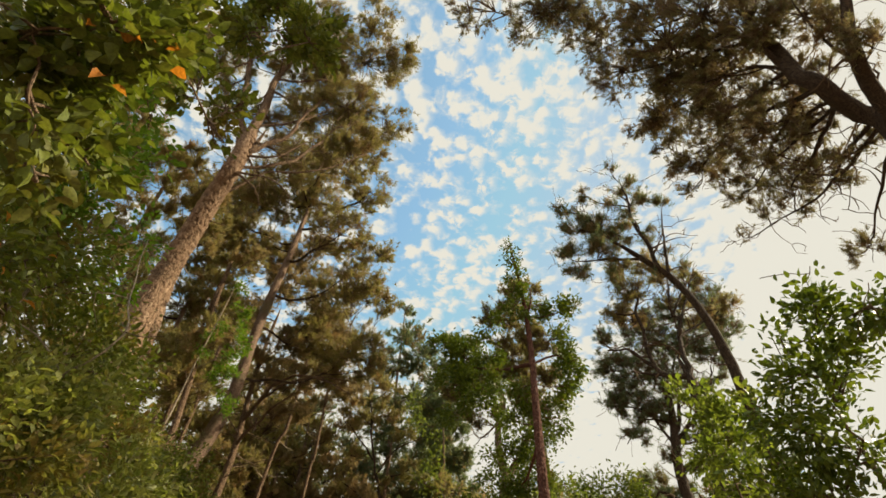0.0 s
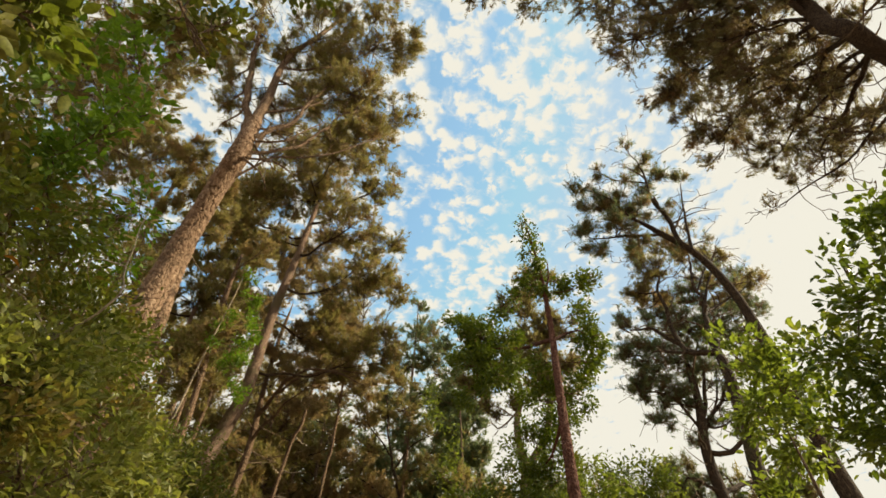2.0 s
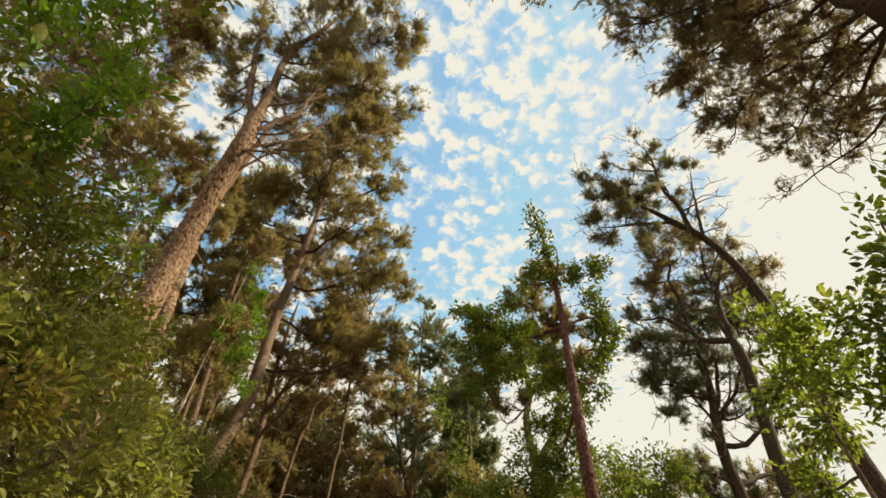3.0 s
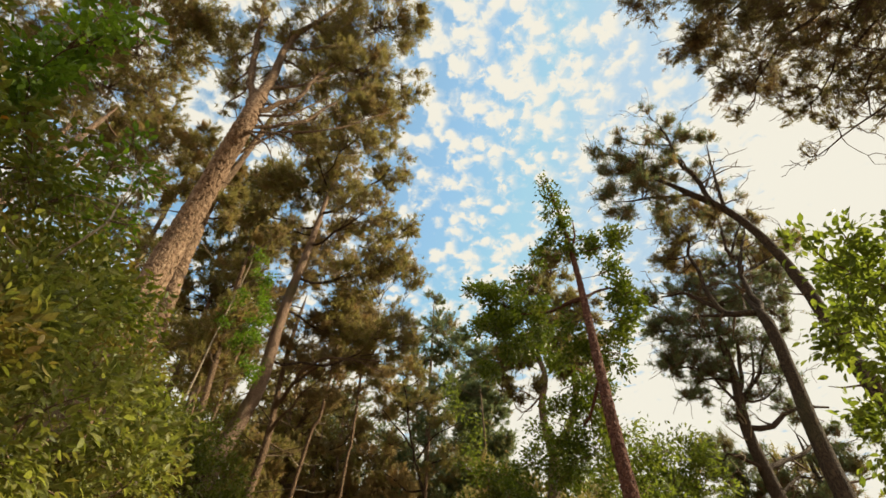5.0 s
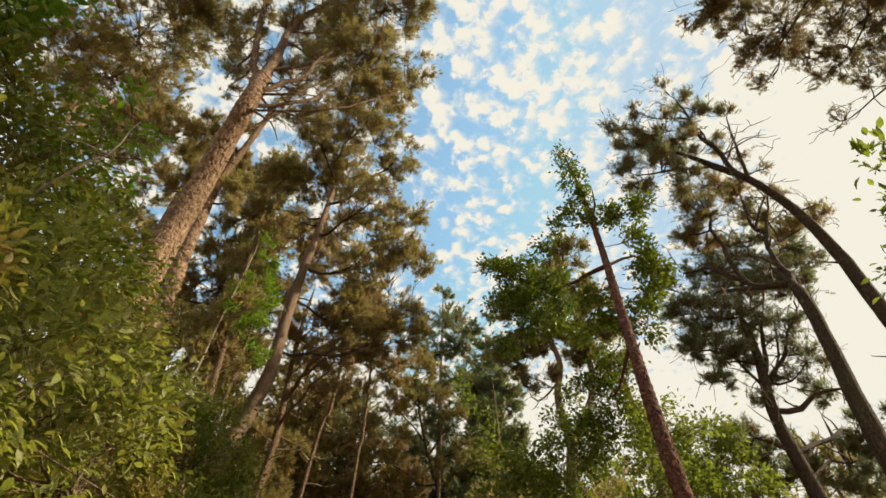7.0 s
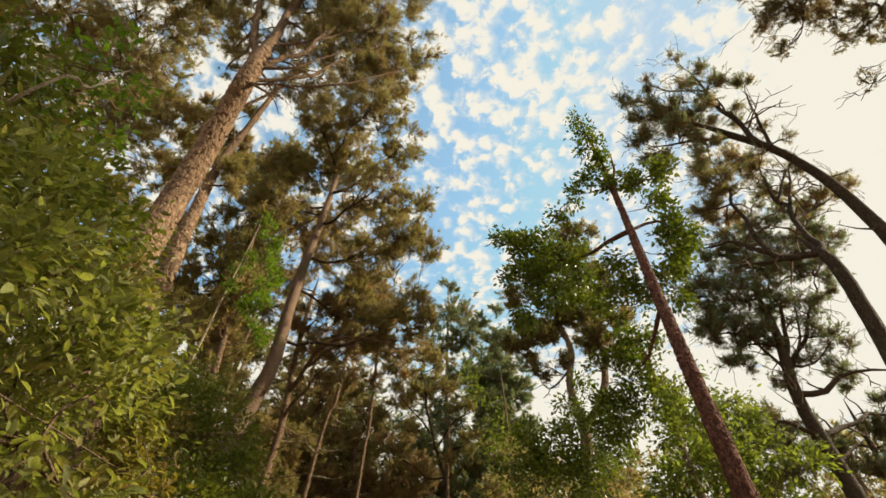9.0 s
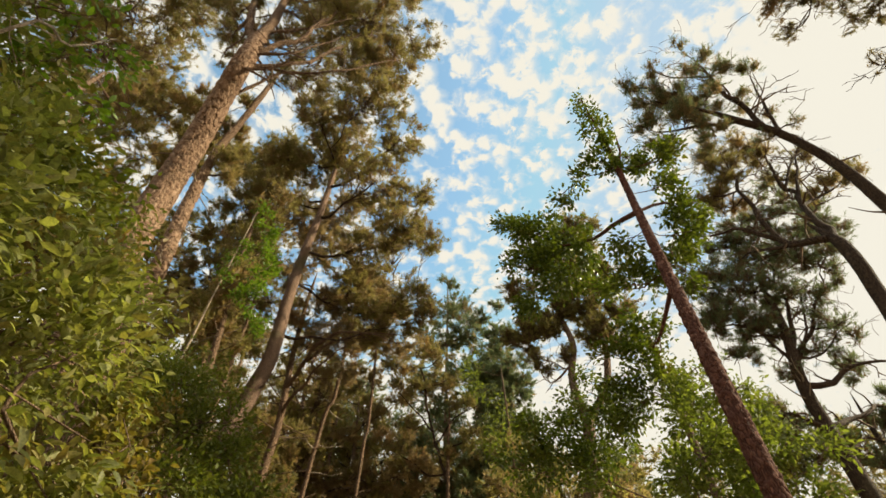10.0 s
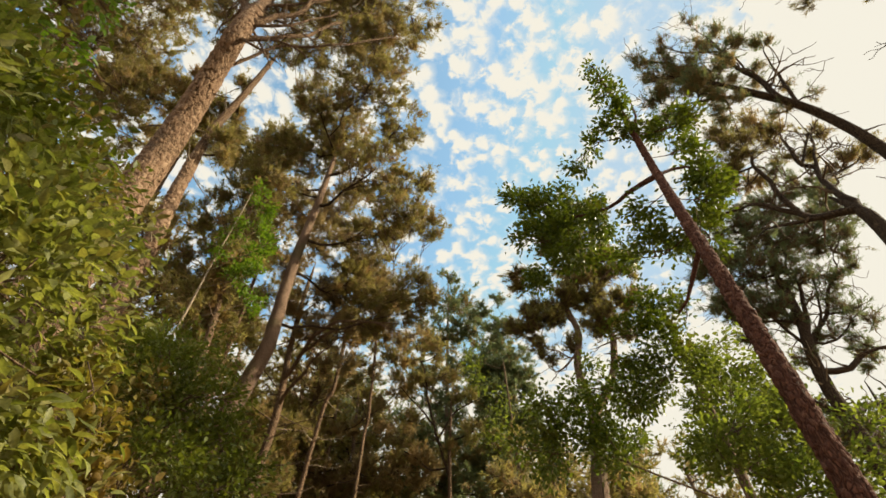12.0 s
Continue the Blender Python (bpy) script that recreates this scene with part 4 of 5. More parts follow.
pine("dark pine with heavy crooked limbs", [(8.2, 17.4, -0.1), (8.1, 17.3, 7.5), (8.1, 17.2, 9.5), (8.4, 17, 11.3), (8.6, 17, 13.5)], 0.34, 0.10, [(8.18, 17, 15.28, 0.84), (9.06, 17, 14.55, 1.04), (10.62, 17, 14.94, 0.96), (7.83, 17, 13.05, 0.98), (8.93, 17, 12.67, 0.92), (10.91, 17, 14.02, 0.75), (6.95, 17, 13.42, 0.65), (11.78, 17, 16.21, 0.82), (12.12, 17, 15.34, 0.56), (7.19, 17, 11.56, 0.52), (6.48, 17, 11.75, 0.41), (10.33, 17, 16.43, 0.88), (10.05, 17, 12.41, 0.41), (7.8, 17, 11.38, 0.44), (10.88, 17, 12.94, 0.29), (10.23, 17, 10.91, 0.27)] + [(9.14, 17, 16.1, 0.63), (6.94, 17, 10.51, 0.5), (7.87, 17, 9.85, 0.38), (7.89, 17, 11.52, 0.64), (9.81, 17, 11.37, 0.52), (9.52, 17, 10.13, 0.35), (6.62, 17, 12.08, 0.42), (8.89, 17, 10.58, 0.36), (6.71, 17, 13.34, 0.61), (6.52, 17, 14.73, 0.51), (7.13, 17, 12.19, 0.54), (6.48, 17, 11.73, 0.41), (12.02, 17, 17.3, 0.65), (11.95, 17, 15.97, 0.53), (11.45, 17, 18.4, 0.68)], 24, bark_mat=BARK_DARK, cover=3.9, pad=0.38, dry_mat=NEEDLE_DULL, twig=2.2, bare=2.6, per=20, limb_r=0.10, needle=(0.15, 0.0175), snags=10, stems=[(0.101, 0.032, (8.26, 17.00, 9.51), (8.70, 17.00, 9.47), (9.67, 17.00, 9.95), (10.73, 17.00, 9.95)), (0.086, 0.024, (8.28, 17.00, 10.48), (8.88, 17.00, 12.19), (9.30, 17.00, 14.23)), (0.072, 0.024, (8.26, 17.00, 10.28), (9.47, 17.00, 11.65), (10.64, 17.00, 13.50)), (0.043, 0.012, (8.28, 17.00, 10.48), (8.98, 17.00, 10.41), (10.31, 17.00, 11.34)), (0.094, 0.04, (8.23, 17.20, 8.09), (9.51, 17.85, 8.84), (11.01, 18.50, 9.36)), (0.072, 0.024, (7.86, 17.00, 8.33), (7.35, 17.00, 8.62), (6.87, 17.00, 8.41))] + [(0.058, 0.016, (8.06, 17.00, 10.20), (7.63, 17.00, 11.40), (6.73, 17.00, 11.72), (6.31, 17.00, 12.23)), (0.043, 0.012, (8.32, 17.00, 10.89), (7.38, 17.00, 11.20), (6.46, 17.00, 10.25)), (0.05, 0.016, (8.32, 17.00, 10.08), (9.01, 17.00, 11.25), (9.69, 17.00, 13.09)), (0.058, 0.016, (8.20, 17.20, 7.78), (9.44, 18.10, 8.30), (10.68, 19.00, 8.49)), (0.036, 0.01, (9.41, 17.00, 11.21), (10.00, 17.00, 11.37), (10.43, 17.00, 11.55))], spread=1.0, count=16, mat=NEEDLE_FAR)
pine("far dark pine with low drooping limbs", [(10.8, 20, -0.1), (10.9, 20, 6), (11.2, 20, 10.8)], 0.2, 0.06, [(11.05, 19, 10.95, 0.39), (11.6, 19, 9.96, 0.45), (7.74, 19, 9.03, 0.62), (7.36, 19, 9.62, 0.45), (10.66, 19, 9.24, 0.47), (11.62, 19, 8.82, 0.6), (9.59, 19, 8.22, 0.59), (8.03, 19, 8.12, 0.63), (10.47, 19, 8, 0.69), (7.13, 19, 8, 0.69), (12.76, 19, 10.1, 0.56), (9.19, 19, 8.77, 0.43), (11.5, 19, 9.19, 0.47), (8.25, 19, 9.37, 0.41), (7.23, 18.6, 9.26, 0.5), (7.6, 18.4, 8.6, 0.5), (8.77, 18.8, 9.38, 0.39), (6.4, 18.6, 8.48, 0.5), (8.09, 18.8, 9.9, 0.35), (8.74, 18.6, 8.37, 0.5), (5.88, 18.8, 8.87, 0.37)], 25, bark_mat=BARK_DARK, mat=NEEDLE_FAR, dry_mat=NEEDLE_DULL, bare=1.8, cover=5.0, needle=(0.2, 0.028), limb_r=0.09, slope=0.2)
pine("big dark pine with dense shaded crown", [(-13.5, 9.3, -0.1), (-13.3, 9.2, 8), (-13, 9.2, 15), (-12.7, 9.3, 19)], 0.42, 0.06, [(-13.14, 8.21, 23, 1.85), (-11.3, 8.39, 23, 1.16), (-9.92, 7.64, 23, 0.81), (-15.42, 10.16, 23, 1.98), (-13.7, 10.85, 23, 1.01), (-17.37, 9.96, 23, 1.48), (-13.19, 11.3, 20.17, 0.83), (-12.08, 9.85, 23, 0.49), (-14.57, 11, 19.44, 1.34), (-11.14, 6.49, 23, 1.31), (-13.29, 6.28, 23, 1.52), (-16.82, 10.8, 19.48, 1.12), (-14.64, 11.3, 16.41, 1), (-19.94, 10.3, 22.58, 1.49), (-12.58, 11.3, 21.02, 0.48), (-10, 8.11, 23, 0.6)] + [(-10.55, 7.47, 23, 0.81), (-11.91, 11.5, 19.84, 0.46), (-13.43, 11.5, 22.88, 0.66), (-17.21, 7.36, 23, 1.6), (-18.63, 7.67, 23, 1.39), (-15.43, 10.3, 15.76, 0.94), (-15.66, 7.96, 23, 1.39)] + [(-15.64, 11.0, 33.22, 1.53), (-15.84, 11.0, 36.01, 1.39), (-14.31, 11.2, 28.06, 1.12), (-14.08, 11.4, 24.96, 0.91), (-13.14, 11.6, 21.46, 0.91), (-12.85, 11.6, 19.2, 0.64), (-16.49, 11.2, 26.44, 1.31), (-15.17, 11.3, 21.32, 1.11), (-20.47, 11.0, 30.96, 1.74), (-19.3, 11.0, 25.34, 1.5), (-14.19, 11.6, 22.82, 1.16), (-12.18, 11.8, 19.8, 0.77), (-12.43, 11.6, 17.92, 0.94), (-14.64, 11.5, 21.06, 1.26), (-11.63, 11.9, 16.91, 0.64), (-11.78, 11.7, 15.39, 0.76)], 26, needle=(0.18, 0.027), cover=2.8, pad=0.36, limb_r=0.13, bark_mat=BARK_B, limb_mat=BARK_A, stems=[(0.15, 0.05, (-20.35, 9.20, 24.35), (-20.71, 9.40, 27.88), (-21.76, 9.60, 32.91), (-22.49, 9.80, 39.22)), (0.13, 0.05, (-13.16, 8.80, 12.94), (-13.53, 9.00, 15.08), (-13.58, 9.20, 16.48), (-14.08, 9.40, 18.57)), (0.09, 0.04, (-13.14, 9.00, 12.69), (-12.98, 9.17, 14.31), (-12.30, 9.33, 14.77), (-12.37, 9.50, 16.07)), (0.06, 0.02, (-18.76, 9.20, 25.30), (-15.50, 9.50, 23.90), (-12.57, 9.80, 21.55))], count=14, spread=0.9)
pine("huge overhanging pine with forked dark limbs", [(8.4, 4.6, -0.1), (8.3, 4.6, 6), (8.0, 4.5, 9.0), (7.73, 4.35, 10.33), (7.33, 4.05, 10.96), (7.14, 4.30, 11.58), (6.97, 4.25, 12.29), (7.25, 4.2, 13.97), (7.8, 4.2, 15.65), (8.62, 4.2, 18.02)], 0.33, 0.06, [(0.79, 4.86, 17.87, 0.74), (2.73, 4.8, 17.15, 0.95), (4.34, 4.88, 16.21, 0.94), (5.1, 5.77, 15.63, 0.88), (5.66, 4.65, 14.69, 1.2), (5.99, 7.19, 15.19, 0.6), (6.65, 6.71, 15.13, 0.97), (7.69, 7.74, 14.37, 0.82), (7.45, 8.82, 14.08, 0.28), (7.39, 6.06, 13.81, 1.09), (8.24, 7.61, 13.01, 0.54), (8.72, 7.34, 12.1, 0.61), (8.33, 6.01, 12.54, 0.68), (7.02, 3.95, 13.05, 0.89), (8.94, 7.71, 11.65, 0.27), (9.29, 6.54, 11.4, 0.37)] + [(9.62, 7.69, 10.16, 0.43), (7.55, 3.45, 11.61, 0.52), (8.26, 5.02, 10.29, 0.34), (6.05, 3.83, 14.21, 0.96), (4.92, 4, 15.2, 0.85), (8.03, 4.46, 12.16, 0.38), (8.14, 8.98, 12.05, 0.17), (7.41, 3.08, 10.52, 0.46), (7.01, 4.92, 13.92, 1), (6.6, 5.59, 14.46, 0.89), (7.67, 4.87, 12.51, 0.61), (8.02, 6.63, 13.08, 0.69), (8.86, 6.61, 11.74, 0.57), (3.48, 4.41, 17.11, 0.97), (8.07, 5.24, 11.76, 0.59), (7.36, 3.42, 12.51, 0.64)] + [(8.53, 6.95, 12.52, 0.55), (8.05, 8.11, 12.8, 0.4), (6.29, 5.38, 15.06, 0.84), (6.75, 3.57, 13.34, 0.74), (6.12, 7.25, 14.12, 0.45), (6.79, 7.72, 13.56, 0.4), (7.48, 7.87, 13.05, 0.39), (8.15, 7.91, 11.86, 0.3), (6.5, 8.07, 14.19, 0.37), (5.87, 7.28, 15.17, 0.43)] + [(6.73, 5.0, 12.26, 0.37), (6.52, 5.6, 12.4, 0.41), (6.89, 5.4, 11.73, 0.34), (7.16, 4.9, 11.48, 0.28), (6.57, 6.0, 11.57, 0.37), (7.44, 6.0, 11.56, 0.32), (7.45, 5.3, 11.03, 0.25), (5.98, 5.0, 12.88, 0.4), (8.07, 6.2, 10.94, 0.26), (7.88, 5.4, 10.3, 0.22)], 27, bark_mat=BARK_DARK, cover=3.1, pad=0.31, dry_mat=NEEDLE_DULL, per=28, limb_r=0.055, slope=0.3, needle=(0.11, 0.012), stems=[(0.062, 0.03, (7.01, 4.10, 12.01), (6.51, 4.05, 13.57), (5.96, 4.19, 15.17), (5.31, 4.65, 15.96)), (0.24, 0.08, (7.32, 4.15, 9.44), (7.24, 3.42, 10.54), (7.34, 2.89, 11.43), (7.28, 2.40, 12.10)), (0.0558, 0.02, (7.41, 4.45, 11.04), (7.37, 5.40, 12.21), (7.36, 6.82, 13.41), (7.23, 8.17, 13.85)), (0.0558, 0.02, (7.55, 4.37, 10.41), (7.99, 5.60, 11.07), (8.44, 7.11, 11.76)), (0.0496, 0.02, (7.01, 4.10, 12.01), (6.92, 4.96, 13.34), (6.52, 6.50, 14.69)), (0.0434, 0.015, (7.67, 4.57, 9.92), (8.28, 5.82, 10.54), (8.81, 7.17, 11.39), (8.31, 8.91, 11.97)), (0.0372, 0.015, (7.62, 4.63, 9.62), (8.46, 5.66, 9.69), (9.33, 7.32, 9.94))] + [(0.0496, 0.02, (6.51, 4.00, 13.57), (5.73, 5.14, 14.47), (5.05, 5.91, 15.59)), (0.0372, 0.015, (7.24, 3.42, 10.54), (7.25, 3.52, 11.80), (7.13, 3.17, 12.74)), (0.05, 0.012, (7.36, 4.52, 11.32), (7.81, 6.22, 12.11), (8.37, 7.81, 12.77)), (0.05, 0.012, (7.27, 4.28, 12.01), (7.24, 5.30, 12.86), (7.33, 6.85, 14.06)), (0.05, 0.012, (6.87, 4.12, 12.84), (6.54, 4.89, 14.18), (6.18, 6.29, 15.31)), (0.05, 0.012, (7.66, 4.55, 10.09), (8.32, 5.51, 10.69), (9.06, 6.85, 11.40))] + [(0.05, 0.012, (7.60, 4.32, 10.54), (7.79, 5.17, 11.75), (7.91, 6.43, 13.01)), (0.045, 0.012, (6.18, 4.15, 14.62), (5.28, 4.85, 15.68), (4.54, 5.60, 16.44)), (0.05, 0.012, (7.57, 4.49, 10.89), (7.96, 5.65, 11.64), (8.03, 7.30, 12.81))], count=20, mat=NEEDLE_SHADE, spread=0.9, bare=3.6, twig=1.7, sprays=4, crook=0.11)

pine("slim reddish-brown pine among leafy undergrowth", [(-7.90, 14.50, -0.10), (-8.27, 14.50, 9.42), (-8.64, 14.50, 14.06), (-8.78, 14.50, 17.50)], 0.17, 0.05, [(-7.81, 14.04, 16.5, 0.65), (-8.49, 15.58, 15.6, 0.58), (-8.47, 15.3, 14.7, 0.73), (-8.07, 14.0, 12.9, 0.81), (-8.13, 14.02, 12.0, 0.59), (-9.05, 14.49, 11.1, 0.64)], 46, needle=(0.2, 0.04), pad=0.34, cover=5.6, bark_mat=BARK_A, limb_mat=BARK_A, limb_r=0.05, snags=14)
pine("thin bare pine stem in the shade", [(-9.08, 16.50, -0.10), (-8.97, 16.50, 11.02), (-8.92, 16.50, 13.55), (-8.89, 16.50, 17.00)], 0.1, 0.05, [(-9.84, 17.64, 15.1, 0.66), (-9.6, 17.44, 14.2, 0.73), (-9.65, 17.25, 13.3, 0.83), (-9.04, 16.46, 11.5, 0.8)], 47, needle=(0.2, 0.04), pad=0.34, cover=5.6, bark_mat=BARK_A, limb_mat=BARK_A, limb_r=0.05, snags=14)
pine("thin brown pine stem standing behind the scaly pine", [(-14.84, 17, -0.1), (-15.85, 17, 19.02), (-15.97, 17, 20.88), (-16.16, 17, 23.48), (-16.25, 17, 26.2), (-16.31, 17, 27.71)], 0.2, 0.1, [(-16.81, 17, 28.51, 0.9), (-15.61, 17.4, 27.31, 0.8), (-17.21, 16.8, 26.11, 0.8)], 52, needle=(0.2, 0.036), pad=0.36, cover=4, bark_mat=BARK_A, limb_mat=BARK_A, limb_r=0.05, snags=16)
pine("thin reddish pine stem with dead twigs", [(-8.87, 22.00, -0.10), (-7.71, 22.00, 11.88), (-7.27, 22.00, 14.15), (-6.99, 22.00, 22.50)], 0.13, 0.05, [(-7.26, 22.47, 21.5, 0.73), (-6.53, 22.57, 20.7, 0.85), (-6.78, 22.35, 19.9, 0.82), (-7.69, 21.59, 19.1, 0.58), (-7.05, 22.08, 18.3, 0.61), (-7.36, 22.6, 17.5, 0.8), (-6.42, 21.95, 16.7, 0.56)], 48, needle=(0.2, 0.04), pad=0.34, cover=5.6, bark_mat=BARK_A, limb_mat=BARK_A, limb_r=0.05, snags=14)
pine("thin bare pine stem in the shade", [(-9.00, 15.50, -0.10), (-9.24, 15.50, 9.32), (-9.42, 15.50, 12.73), (-9.56, 15.50, 18.00)], 0.11, 0.05, [(-9.89, 15.97, 17.0, 0.69), (-9.26, 16.08, 16.1, 0.55), (-10.49, 16.51, 14.3, 0.77), (-9.86, 16.19, 13.4, 0.88), (-9.39, 14.93, 12.5, 0.6), (-8.86, 14.97, 11.6, 0.85)], 49, needle=(0.2, 0.04), pad=0.34, cover=5.6, bark_mat=BARK_A, limb_mat=BARK_A, limb_r=0.05, snags=14)
pine("thin reddish pine stem with dead twigs", [(-7.15, 25.00, -0.10), (-6.65, 25.00, 12.11), (-6.47, 25.00, 14.29), (-6.44, 25.00, 22.50)], 0.12, 0.05, [(-5.75, 25.9, 21.5, 0.74), (-5.31, 24.83, 20.7, 0.78), (-7.49, 25.4, 19.9, 0.69), (-7.01, 26.18, 19.1, 0.69), (-6.86, 24.63, 18.3, 0.59), (-5.28, 25.44, 17.5, 0.86), (-7.61, 25.48, 16.7, 0.7)], 50, needle=(0.2, 0.04), pad=0.34, cover=5.6, bark_mat=BARK_A, limb_mat=BARK_A, limb_r=0.05, snags=14)

# the wood behind, tree after tree
FAR_WOOD = [(-17.5, 15.5, 23), (-18.5, 21, 25), (-16, 29, 25), (-11.5, 34, 24), (-7.5, 40, 21), (-2.5, 46, 20), (2, 44, 18), (-14.5, 39, 24), (6, 34, 16),
            (-16.5, 18.5, 14), (-11.8, 14.8, 11), (-14.2, 16.5, 19), (-17, 23.5, 22), (-8.8, 32, 20), (-11.0, 27.5, 21), (-5.5, 35, 19), (-19, 24, 18), (-15, 34, 22), (4.5, 30, 13), (14, 26, 12), (1.2, 25.5, 12), (8.2, 29, 13), (-1.5, 41, 25), (-10, 36, 25), (-4.6, 34, 21), (-8.6, 30, 19), (-12.5, 30, 22), (4.0, 25, 10.5), (0.2, 23, 9.5), (2.2, 28.5, 13)]
for k, (x, y, h) in enumerate(FAR_WOOD):
    bare = 0.62 if y < 28 and -13 < x < -4 else 0.50  # the share of the stem below the crown
    g = random.Random(900 + k)
    masses = []
    for i in range(13):
        s = i / 12
        z = h * (bare + (0.98 - bare) * s)
        w = (0.5 + 2.4 * math.sin(math.pi * (0.12 + 0.8 * (1 - s)))) * g.uniform(0.6, 1.1)
        a = i * 2.4 + g.uniform(-0.5, 0.5)
        masses.append((x + w * math.cos(a) * 0.75, y + w * math.sin(a) * 0.75, z + g.uniform(-0.6, 0.6), 0.9 + 0.9 * (1 - s) * g.uniform(0.6, 1.1)))
    # beyond 32 m the needles carry the bluish cast of distance in their colour
    pine("tall pine standing deep in the wood", [(x, y, -0.1), (x + g.uniform(-0.3, 0.3), y, h * 0.5), (x + g.uniform(-0.5, 0.5), y, h)], 0.26, 0.06, masses, 60 + k,
         needle=(0.28, 0.06) if y < 30 else (0.42, 0.09), pad=0.42, per=9, cover=2.2, dry=0.25, snags=34 if bare > 0.55 else 14, limb_mat=BARK_A if y < 30 else None, limb_r=0.07,
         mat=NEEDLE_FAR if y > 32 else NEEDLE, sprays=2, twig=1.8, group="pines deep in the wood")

# ---- broad-leaved trees and shrubs ----
leafy("ivy_clad_tree", "slim leaning trunk with glossy green leaf clusters", [(1.62, 8.45, -0.1), (1.62, 8.45, 3), (1.63, 8.47, 4.7), (1.78, 8.75, 6.8), (1.9, 8.95, 8.4), (1.87, 8.85, 10), (1.7, 8.6, 11.4)],
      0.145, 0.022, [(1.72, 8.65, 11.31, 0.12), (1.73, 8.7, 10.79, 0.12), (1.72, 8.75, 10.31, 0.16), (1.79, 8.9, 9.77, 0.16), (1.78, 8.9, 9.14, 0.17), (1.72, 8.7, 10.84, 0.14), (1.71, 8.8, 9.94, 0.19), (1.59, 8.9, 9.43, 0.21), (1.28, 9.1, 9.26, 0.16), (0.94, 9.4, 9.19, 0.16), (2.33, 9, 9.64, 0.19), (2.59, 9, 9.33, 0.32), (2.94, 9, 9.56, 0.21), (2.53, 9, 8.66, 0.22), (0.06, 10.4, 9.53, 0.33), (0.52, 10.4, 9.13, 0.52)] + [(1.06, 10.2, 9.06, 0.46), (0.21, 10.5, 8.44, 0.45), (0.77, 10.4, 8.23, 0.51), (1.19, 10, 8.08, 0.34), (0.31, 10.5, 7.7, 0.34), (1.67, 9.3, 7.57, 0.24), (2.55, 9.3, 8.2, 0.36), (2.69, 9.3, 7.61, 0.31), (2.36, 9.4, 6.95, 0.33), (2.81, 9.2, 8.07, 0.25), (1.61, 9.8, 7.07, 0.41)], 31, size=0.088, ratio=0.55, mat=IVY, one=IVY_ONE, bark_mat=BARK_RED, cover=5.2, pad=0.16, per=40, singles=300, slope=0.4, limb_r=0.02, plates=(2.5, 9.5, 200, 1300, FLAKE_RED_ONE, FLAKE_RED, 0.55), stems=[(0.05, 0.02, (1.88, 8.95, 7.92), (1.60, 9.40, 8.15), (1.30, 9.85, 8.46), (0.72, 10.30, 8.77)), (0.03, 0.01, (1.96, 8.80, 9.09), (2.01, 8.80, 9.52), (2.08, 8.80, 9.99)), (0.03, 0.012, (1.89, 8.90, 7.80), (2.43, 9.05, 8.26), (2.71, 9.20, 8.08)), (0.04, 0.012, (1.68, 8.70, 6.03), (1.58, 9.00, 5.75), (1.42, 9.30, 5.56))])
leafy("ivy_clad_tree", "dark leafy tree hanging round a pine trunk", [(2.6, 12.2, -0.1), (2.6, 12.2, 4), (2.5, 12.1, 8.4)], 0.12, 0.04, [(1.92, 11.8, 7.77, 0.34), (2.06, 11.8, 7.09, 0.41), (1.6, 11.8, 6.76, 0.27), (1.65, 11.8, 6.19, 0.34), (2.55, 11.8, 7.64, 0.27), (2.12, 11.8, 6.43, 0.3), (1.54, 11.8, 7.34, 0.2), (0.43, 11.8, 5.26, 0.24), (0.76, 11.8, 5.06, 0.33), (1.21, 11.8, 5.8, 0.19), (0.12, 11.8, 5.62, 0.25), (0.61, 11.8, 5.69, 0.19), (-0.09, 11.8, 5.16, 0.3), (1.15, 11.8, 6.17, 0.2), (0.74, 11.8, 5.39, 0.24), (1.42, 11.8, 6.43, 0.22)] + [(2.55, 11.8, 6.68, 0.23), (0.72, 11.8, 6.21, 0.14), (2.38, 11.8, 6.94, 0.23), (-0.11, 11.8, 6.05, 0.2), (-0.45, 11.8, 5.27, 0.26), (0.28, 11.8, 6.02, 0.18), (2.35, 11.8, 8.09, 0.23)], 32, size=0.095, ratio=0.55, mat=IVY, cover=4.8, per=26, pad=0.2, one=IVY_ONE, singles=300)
leafy("climbing_ivy", "dense dark ivy round the foot of a forked pine", [(1.5, 19.2, -0.1), (1.75, 19.2, 5), (2.2, 19.2, 10.2)], 0.05, 0.02, [(2.33, 19.2, 11.53, 0.41), (2.23, 19.2, 10.43, 0.48), (2.24, 19.2, 9.42, 0.53), (1.58, 19.2, 10.05, 0.47), (1.06, 19.2, 9.09, 0.53), (2.92, 19.2, 9.97, 0.47), (3.08, 19.2, 8.99, 0.52), (3.14, 19.2, 11.02, 0.32), (1.85, 19.2, 11.1, 0.31), (0.63, 19.2, 8.56, 0.48)], 51, size=0.14, ratio=0.6, mat=IVY, cover=3.0, per=20, pad=0.24, category="ivy", limb_r=0.02)
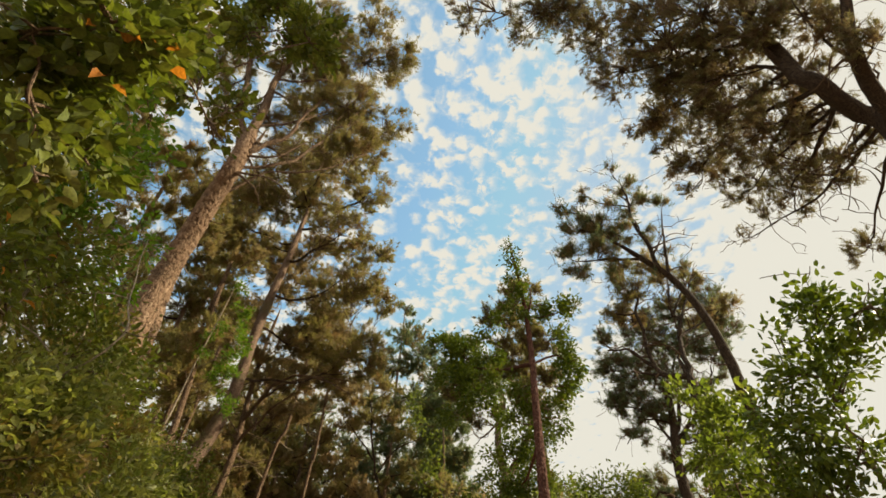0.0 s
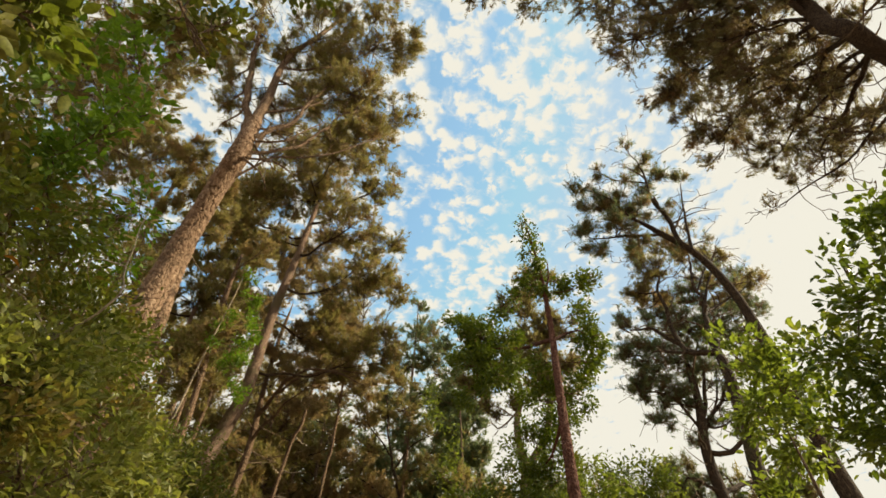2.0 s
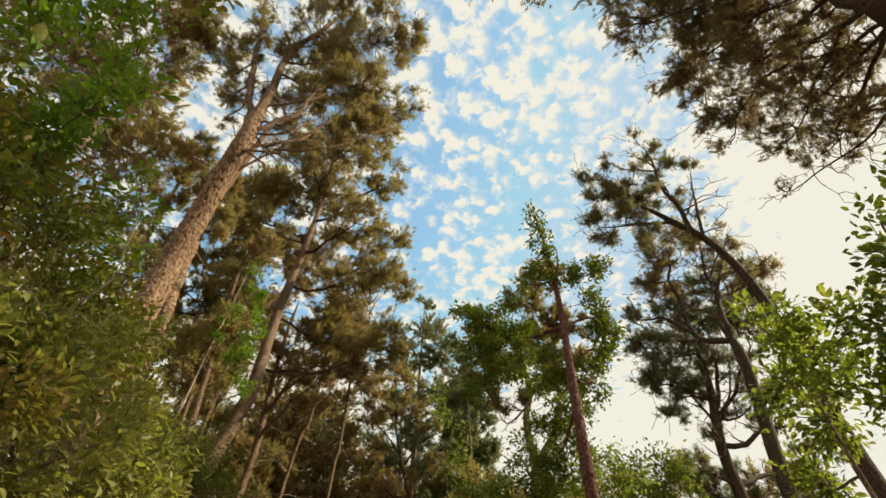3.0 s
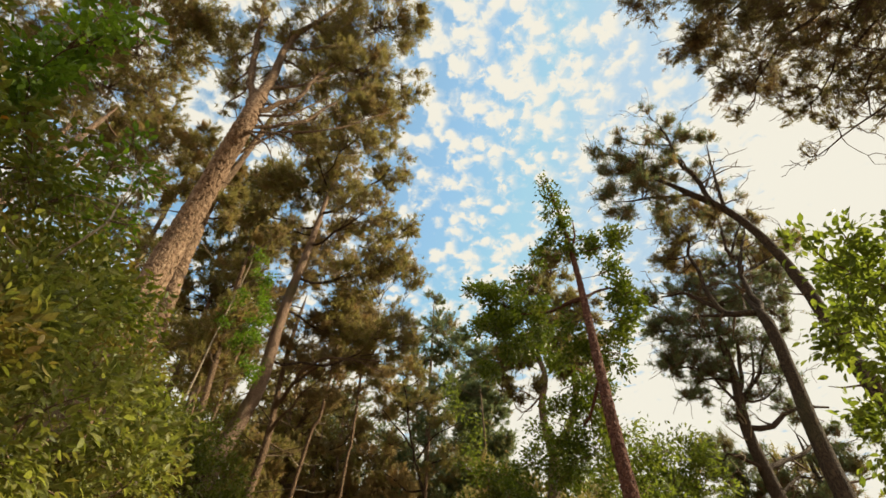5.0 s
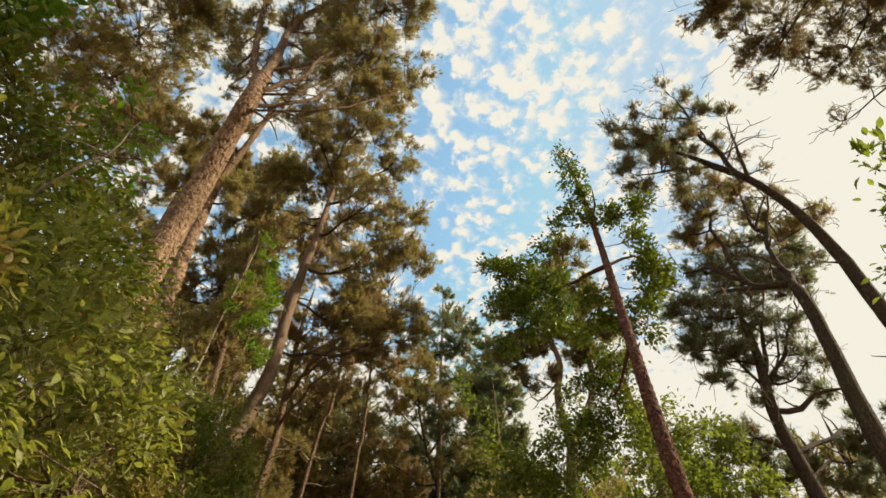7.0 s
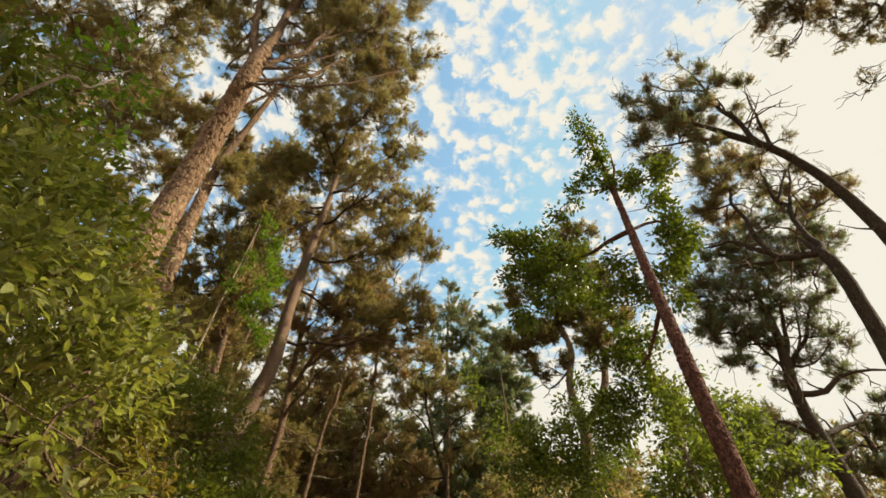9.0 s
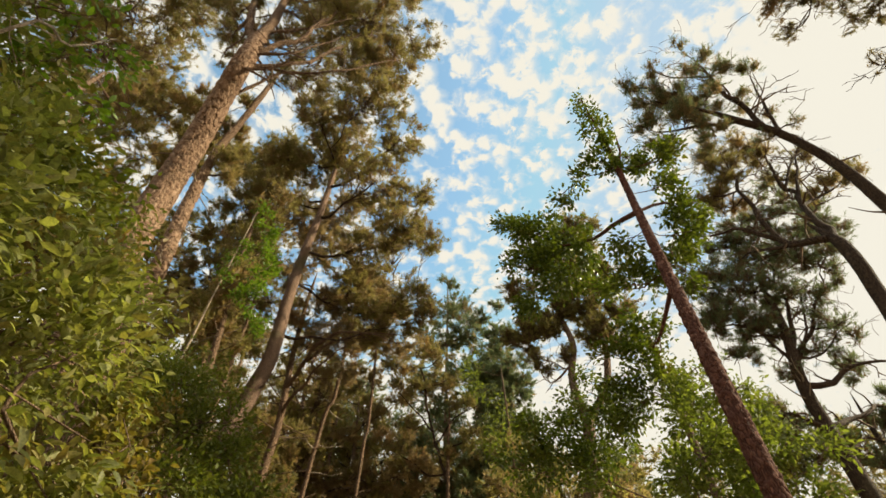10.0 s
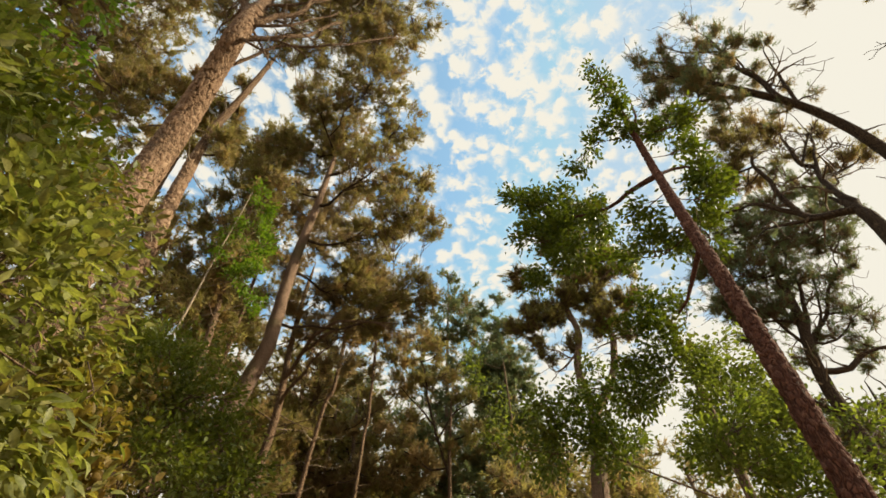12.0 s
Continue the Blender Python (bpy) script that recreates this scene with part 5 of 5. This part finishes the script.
# one shrub split by light: pale green where sunlit, dark ivy green elsewhere
leafy("broad_leaved_shrub", "sunlit light green shrub with large oval leaves", [(3.0, 5.3, -0.1), (2.95, 5.2, 2), (2.85, 5.0, 4)], 0.05, 0.015, [(2.59, 4.76, 4.4, 0.21), (2.74, 4.53, 4.42, 0.15), (2.85, 4.67, 4.07, 0.25), (2.6, 4.85, 3.99, 0.19), (2.98, 4.22, 4.23, 0.14), (3.1, 5.3, 3.9, 0.32), (3, 5.6, 4.3, 0.28), (3.3, 5.5, 4.7, 0.26), (3.2, 6, 3.6, 0.36)], 33, size=0.085, ratio=0.55, mat=LIME, one=LIME_ONE, cover=4.0, per=30, pad=0.15, singles=300, category="shrub")
leafy("broad_leaved_shrub", "tall shrub with leaves coloured dark against the sky", [(3.7, 4.2, -0.1), (3.65, 4.2, 2), (3.5, 4.1, 4.2)], 0.07, 0.02, [(2.84, 3.99, 3.87, 0.24), (2.83, 3.4, 3.92, 0.24), (3.02, 3.03, 4.19, 0.22), (3.08, 2.75, 4.05, 0.27), (3.07, 3.24, 3.86, 0.28), (2.94, 2.96, 4.36, 0.1), (2.84, 3.43, 4.28, 0.1), (2.83, 3.65, 3.53, 0.28), (2.94, 3.37, 3.34, 0.26), (2.69, 4.3, 3.47, 0.27), (2.78, 3.84, 3.19, 0.28)], 45, size=0.075, ratio=0.55, mat=IVY, one=IVY_ONE, cover=4.0, per=26, pad=0.17, singles=300, category="shrub")
leafy("broad_leaved_shrub", "green shrub at the foot of the leaning trunk", [(1.6, 9.9, -0.1), (1.6, 9.9, 2), (1.5, 9.9, 4)], 0.06, 0.02, [(1.46, 10, 4.24, 0.29), (1.87, 10.3, 4.1, 0.38), (2.52, 10.2, 4.61, 0.26), (2.82, 10.2, 4.24, 0.31), (2.7, 10, 3.78, 0.32), (1.81, 10, 4.55, 0.26), (2.16, 10, 3.71, 0.32), (2.02, 10.5, 5.22, 0.29), (2.04, 10.8, 5.88, 0.32), (3.36, 10.2, 4.53, 0.22), (2.59, 11, 6.32, 0.2), (2.8, 11, 5.88, 0.21), (3.21, 11, 5.94, 0.16), (2.28, 11, 5.68, 0.19), (2.69, 11, 5.32, 0.2)], 34, size=0.085, ratio=0.5, mat=LIME, cover=4.3, per=26, pad=0.2, category="shrub", singles=300, one=LIME_ONE)
HAZEL = [(-3.6, 4.7, 3.4, 0.8), (-3.4, 5.8, 3.0, 0.8), (-3.9, 6.2, 3.8, 0.8), (-3.2, 6.5, 2.4, 0.55), (-4.3, 5.2, 4.4, 0.8), (-4.8, 6.3, 5.0, 0.8), (-3.8, 3.8, 3.4, 0.8),
         (-3.6, 5.2, 2.2, 0.8), (-4.7, 6.9, 4.2, 0.5), (-4.3, 7.0, 3.0, 0.5), (-4.2, 4.2, 4.2, 0.7)]
leafy("hazel_bush", "dense hazel-like bush with large green leaves", [(-4.3, 5.6, -0.1), (-4.3, 5.6, 2), (-4.2, 5.6, 4)], 0.08, 0.03, HAZEL, 35, size=0.105, ratio=0.46, cover=3.5, per=18, pad=0.17, singles=300, category="shrub", autumn=0, stems=[(0.012, 0.004, (-3.03, 4.60, 2.85), (-3.45, 5.10, 3.30), (-3.84, 5.60, 3.78)), (0.012, 0.004, (-2.65, 6.20, 2.43), (-3.03, 6.40, 3.04), (-3.27, 6.60, 3.41)), (0.014, 0.004, (-3.55, 5.40, 3.28), (-3.81, 5.73, 4.02), (-3.82, 6.07, 4.56), (-3.93, 6.40, 5.12)), (0.01, 0.004, (-3.80, 5.00, 3.75), (-4.11, 5.20, 4.31), (-4.45, 5.40, 4.93))])
TALL = [(-5.8, 5.0, 7.0, 0.9), (-5.7, 7.2, 6.4, 0.9), (-5.3, 6.0, 5.8, 0.9), (-5.3, 4.2, 6.4, 0.9), (-4.9, 3.4, 5.6, 0.9), (-4.3, 2.8, 4.8, 0.8), (-6.2, 6.2, 7.4, 0.7), (-5.2, 2.6, 6.4, 0.8), (-6.0, 3.6, 7.4, 0.8)]
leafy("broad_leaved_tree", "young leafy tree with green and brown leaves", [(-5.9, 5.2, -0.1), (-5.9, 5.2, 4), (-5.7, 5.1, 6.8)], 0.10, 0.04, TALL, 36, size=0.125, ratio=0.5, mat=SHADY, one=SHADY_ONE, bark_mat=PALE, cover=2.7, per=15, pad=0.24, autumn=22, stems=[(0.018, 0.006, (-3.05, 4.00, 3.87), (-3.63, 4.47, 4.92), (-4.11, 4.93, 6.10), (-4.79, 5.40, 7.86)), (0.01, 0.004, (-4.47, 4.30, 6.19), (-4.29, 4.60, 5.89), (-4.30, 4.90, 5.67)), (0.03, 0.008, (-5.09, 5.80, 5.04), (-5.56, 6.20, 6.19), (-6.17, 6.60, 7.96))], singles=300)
UNDER = [(-5.0, 9.8, 5.2, 0.8), (-5.6, 10.2, 6.2, 0.8), (-4.6, 9.9, 4.2, 0.8), (-5.8, 9.4, 5.2, 0.7), (-5.2, 10.6, 3.6, 0.9), (-4.2, 10.2, 3.4, 0.7), (-6.2, 10.6, 7.0, 0.6),
         (-5.50, 10.00, 6.08, 0.30), (-4.90, 10.00, 5.47, 0.31), (-4.77, 10.00, 4.81, 0.31), (-4.33, 10.00, 4.93, 0.26), (-3.95, 10.00, 4.26, 0.29), (-4.31, 10.00, 4.22, 0.29), (-4.77, 10.00, 4.25, 0.29), (-5.36, 10.00, 5.34, 0.27)]
UNDER += [(-5.45, 9.3, 5.58, 0.35), (-5.17, 9.5, 5.87, 0.35), (-4.87, 9.2, 4.82, 0.41), (-4.65, 9.6, 5.19, 0.37), (-4.37, 9.2, 4.24, 0.38), (-4.2, 9.8, 4.66, 0.36), (-4.19, 9.9, 5.34, 0.24), (-4.7, 9, 4.16, 0.34), (-3.96, 9.6, 3.96, 0.34), (-3.78, 10, 4.25, 0.25)]
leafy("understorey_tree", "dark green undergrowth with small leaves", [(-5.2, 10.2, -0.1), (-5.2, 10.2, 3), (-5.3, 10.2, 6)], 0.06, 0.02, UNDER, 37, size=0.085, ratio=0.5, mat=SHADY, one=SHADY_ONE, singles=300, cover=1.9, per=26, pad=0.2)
leafy("broad_leaved_tree", "young tree with bright green upper leaves", [(-7.2, 5.4, -0.1), (-7.1, 5.3, 4), (-6.6, 5.0, 8)], 0.08, 0.03, [(-3.23, 2.34, 6.98, 0.17), (-3.31, 2.73, 6.92, 0.18), (-3.46, 3.03, 6.7, 0.17), (-3.54, 3.21, 6.3, 0.15), (-3.57, 3.37, 6.99, 0.12), (-3.35, 2.23, 6.33, 0.19), (-3.39, 2.1, 5.82, 0.19), (-3.32, 2.37, 5.78, 0.19), (-4.38, 3.39, 7.05, 0.29), (-4.38, 3.38, 6.41, 0.32), (-4.01, 3.52, 7.27, 0.24), (-4.52, 3.71, 6.2, 0.27), (-4.93, 5.12, 7.48, 0.13), (-4.83, 5.15, 7.91, 0.14), (-4.91, 5.78, 7.9, 0.13), (-5.07, 5.93, 7.22, 0.15)] + [(-4.98, 5.49, 6.67, 0.11), (-5.08, 5.12, 6.72, 0.13), (-5, 5.34, 7.23, 0.1), (-4.95, 5.51, 7.97, 0.11)], 42, size=0.12, ratio=0.55, cover=4.0, per=24, pad=0.22, mat=FRESH, one=FRESH_ONE, singles=300)
SAPLING = [(-6.18, 11.2, 12.3, 0.22), (-5.82, 11.2, 11.34, 0.27), (-5.83, 11.2, 10.51, 0.32), (-5.43, 11.2, 10.08, 0.23), (-5.77, 11.2, 9.74, 0.28), (-5.34, 11.2, 9.18, 0.27), (-5.85, 11.2, 9.05, 0.24), (-5.33, 11.2, 8.37, 0.28), (-6.51, 11.2, 9.81, 0.2), (-6.45, 11.2, 10.57, 0.18)]
leafy("sapling", "slim pale sapling with fresh green leaves", [(-7.3, 11.2, -0.1), (-7.15, 11.2, 4), (-6.67, 11.20, 7.42), (-6.54, 11.20, 9.37), (-6.35, 11.20, 11.88), (-6.37, 11.20, 12.58)], 0.05, 0.012, SAPLING, 38, size=0.09, ratio=0.5, mat=FRESH, bark_mat=PALE, cover=3.0, per=40, pad=0.14, limb_r=0.015, one=FRESH_ONE, singles=300)
leafy("broad_leaved_tree", "broad green tree beyond the leaning trunk", [(5.2, 16.6, -0.1), (5.2, 16.6, 4), (5.1, 16.5, 8)], 0.1, 0.04, [(5.02, 16.5, 8.31, 0.54), (5.69, 16.5, 8.44, 0.58), (4.36, 16.5, 7.71, 0.68), (5.19, 16.5, 7.51, 0.7), (5.97, 16.5, 7.78, 0.52), (4.3, 16.5, 8.52, 0.35), (5.46, 16.5, 7.06, 0.59)], 43, size=0.14, ratio=0.5, mat=LIME, cover=3.8, per=16, pad=0.28)
leafy("broad_leaved_tree", "far yellow-green tree among the pines", [(0.1, 27, -0.1), (0.1, 27, 9), (0.0, 27, 18)], 0.12, 0.04, [(-1.56, 27, 18.04, 0.63), (-1.18, 27, 16.75, 0.6), (-0.35, 27, 14.42, 0.68), (-0.06, 27, 13.23, 0.76), (-0.37, 27, 15.68, 0.41), (-1.14, 27, 13.3, 0.55)], 44, size=0.17, ratio=0.5, mat=LIME, cover=1.6, per=10, pad=0.4)
OVER = [(-1.81, 0.93, 4.1, 0.25), (-1.88, 0.93, 3.77, 0.2), (-1.43, 0.96, 4.33, 0.21), (-2.01, 1.24, 4.07, 0.21), (-1.67, 0.73, 3.76, 0.21), (-1.38, 0.72, 3.84, 0.24), (-1.62, 1.03, 3.94, 0.24), (-1.6, 0.97, 3.44, 0.2), (-1.75, 1.25, 3.42, 0.17), (-1.52, 1.05, 4.12, 0.2), (-1.84, 1.38, 3.85, 0.17)]
OVER += [(-1.78, 1.95, 5.55, 0.14), (-1.86, 1.95, 5.38, 0.09), (-1.64, 1.95, 4.96, 0.04), (-2.22, 1.95, 6.14, 0.18), (-1.68, 1.95, 5.59, 0.07), (-2.23, 1.95, 5.73, 0.14), (-2.11, 1.95, 7.58, 0.3), (-1.75, 1.95, 7.38, 0.32), (-1.4, 1.95, 7.01, 0.26), (-2.24, 1.95, 7.3, 0.22), (-1.43, 1.95, 7.66, 0.28), (-2.11, 1.95, 8.35, 0.42)]
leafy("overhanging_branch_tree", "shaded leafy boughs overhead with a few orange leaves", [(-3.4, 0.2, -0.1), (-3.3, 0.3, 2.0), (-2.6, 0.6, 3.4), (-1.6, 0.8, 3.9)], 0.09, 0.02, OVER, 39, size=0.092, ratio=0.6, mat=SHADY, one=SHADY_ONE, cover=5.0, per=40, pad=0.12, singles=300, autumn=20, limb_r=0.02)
MAPLE = [(-3.68, 6.9, 3.72, 0.17), (-3.57, 6.8, 3.34, 0.17), (-3.23, 6.9, 3.14, 0.16), (-3.29, 6.8, 2.99, 0.17), (-3.01, 6.9, 2.88, 0.15), (-3.43, 6.7, 3.02, 0.16), (-3.49, 6.9, 3.44, 0.15), (-3.18, 6.7, 2.76, 0.16)]
leafy("maple_shrub", "low shrub with yellowing leaves", [(-3.2, 6.8, -0.1), (-3.2, 6.8, 1), (-3.15, 6.8, 2.2)], 0.03, 0.012, MAPLE, 40, size=0.075, ratio=0.6, mat=GOLD, cover=3.2, per=40, pad=0.14, category="shrub", limb_r=0.02, one=GOLD_ONE, singles=300)
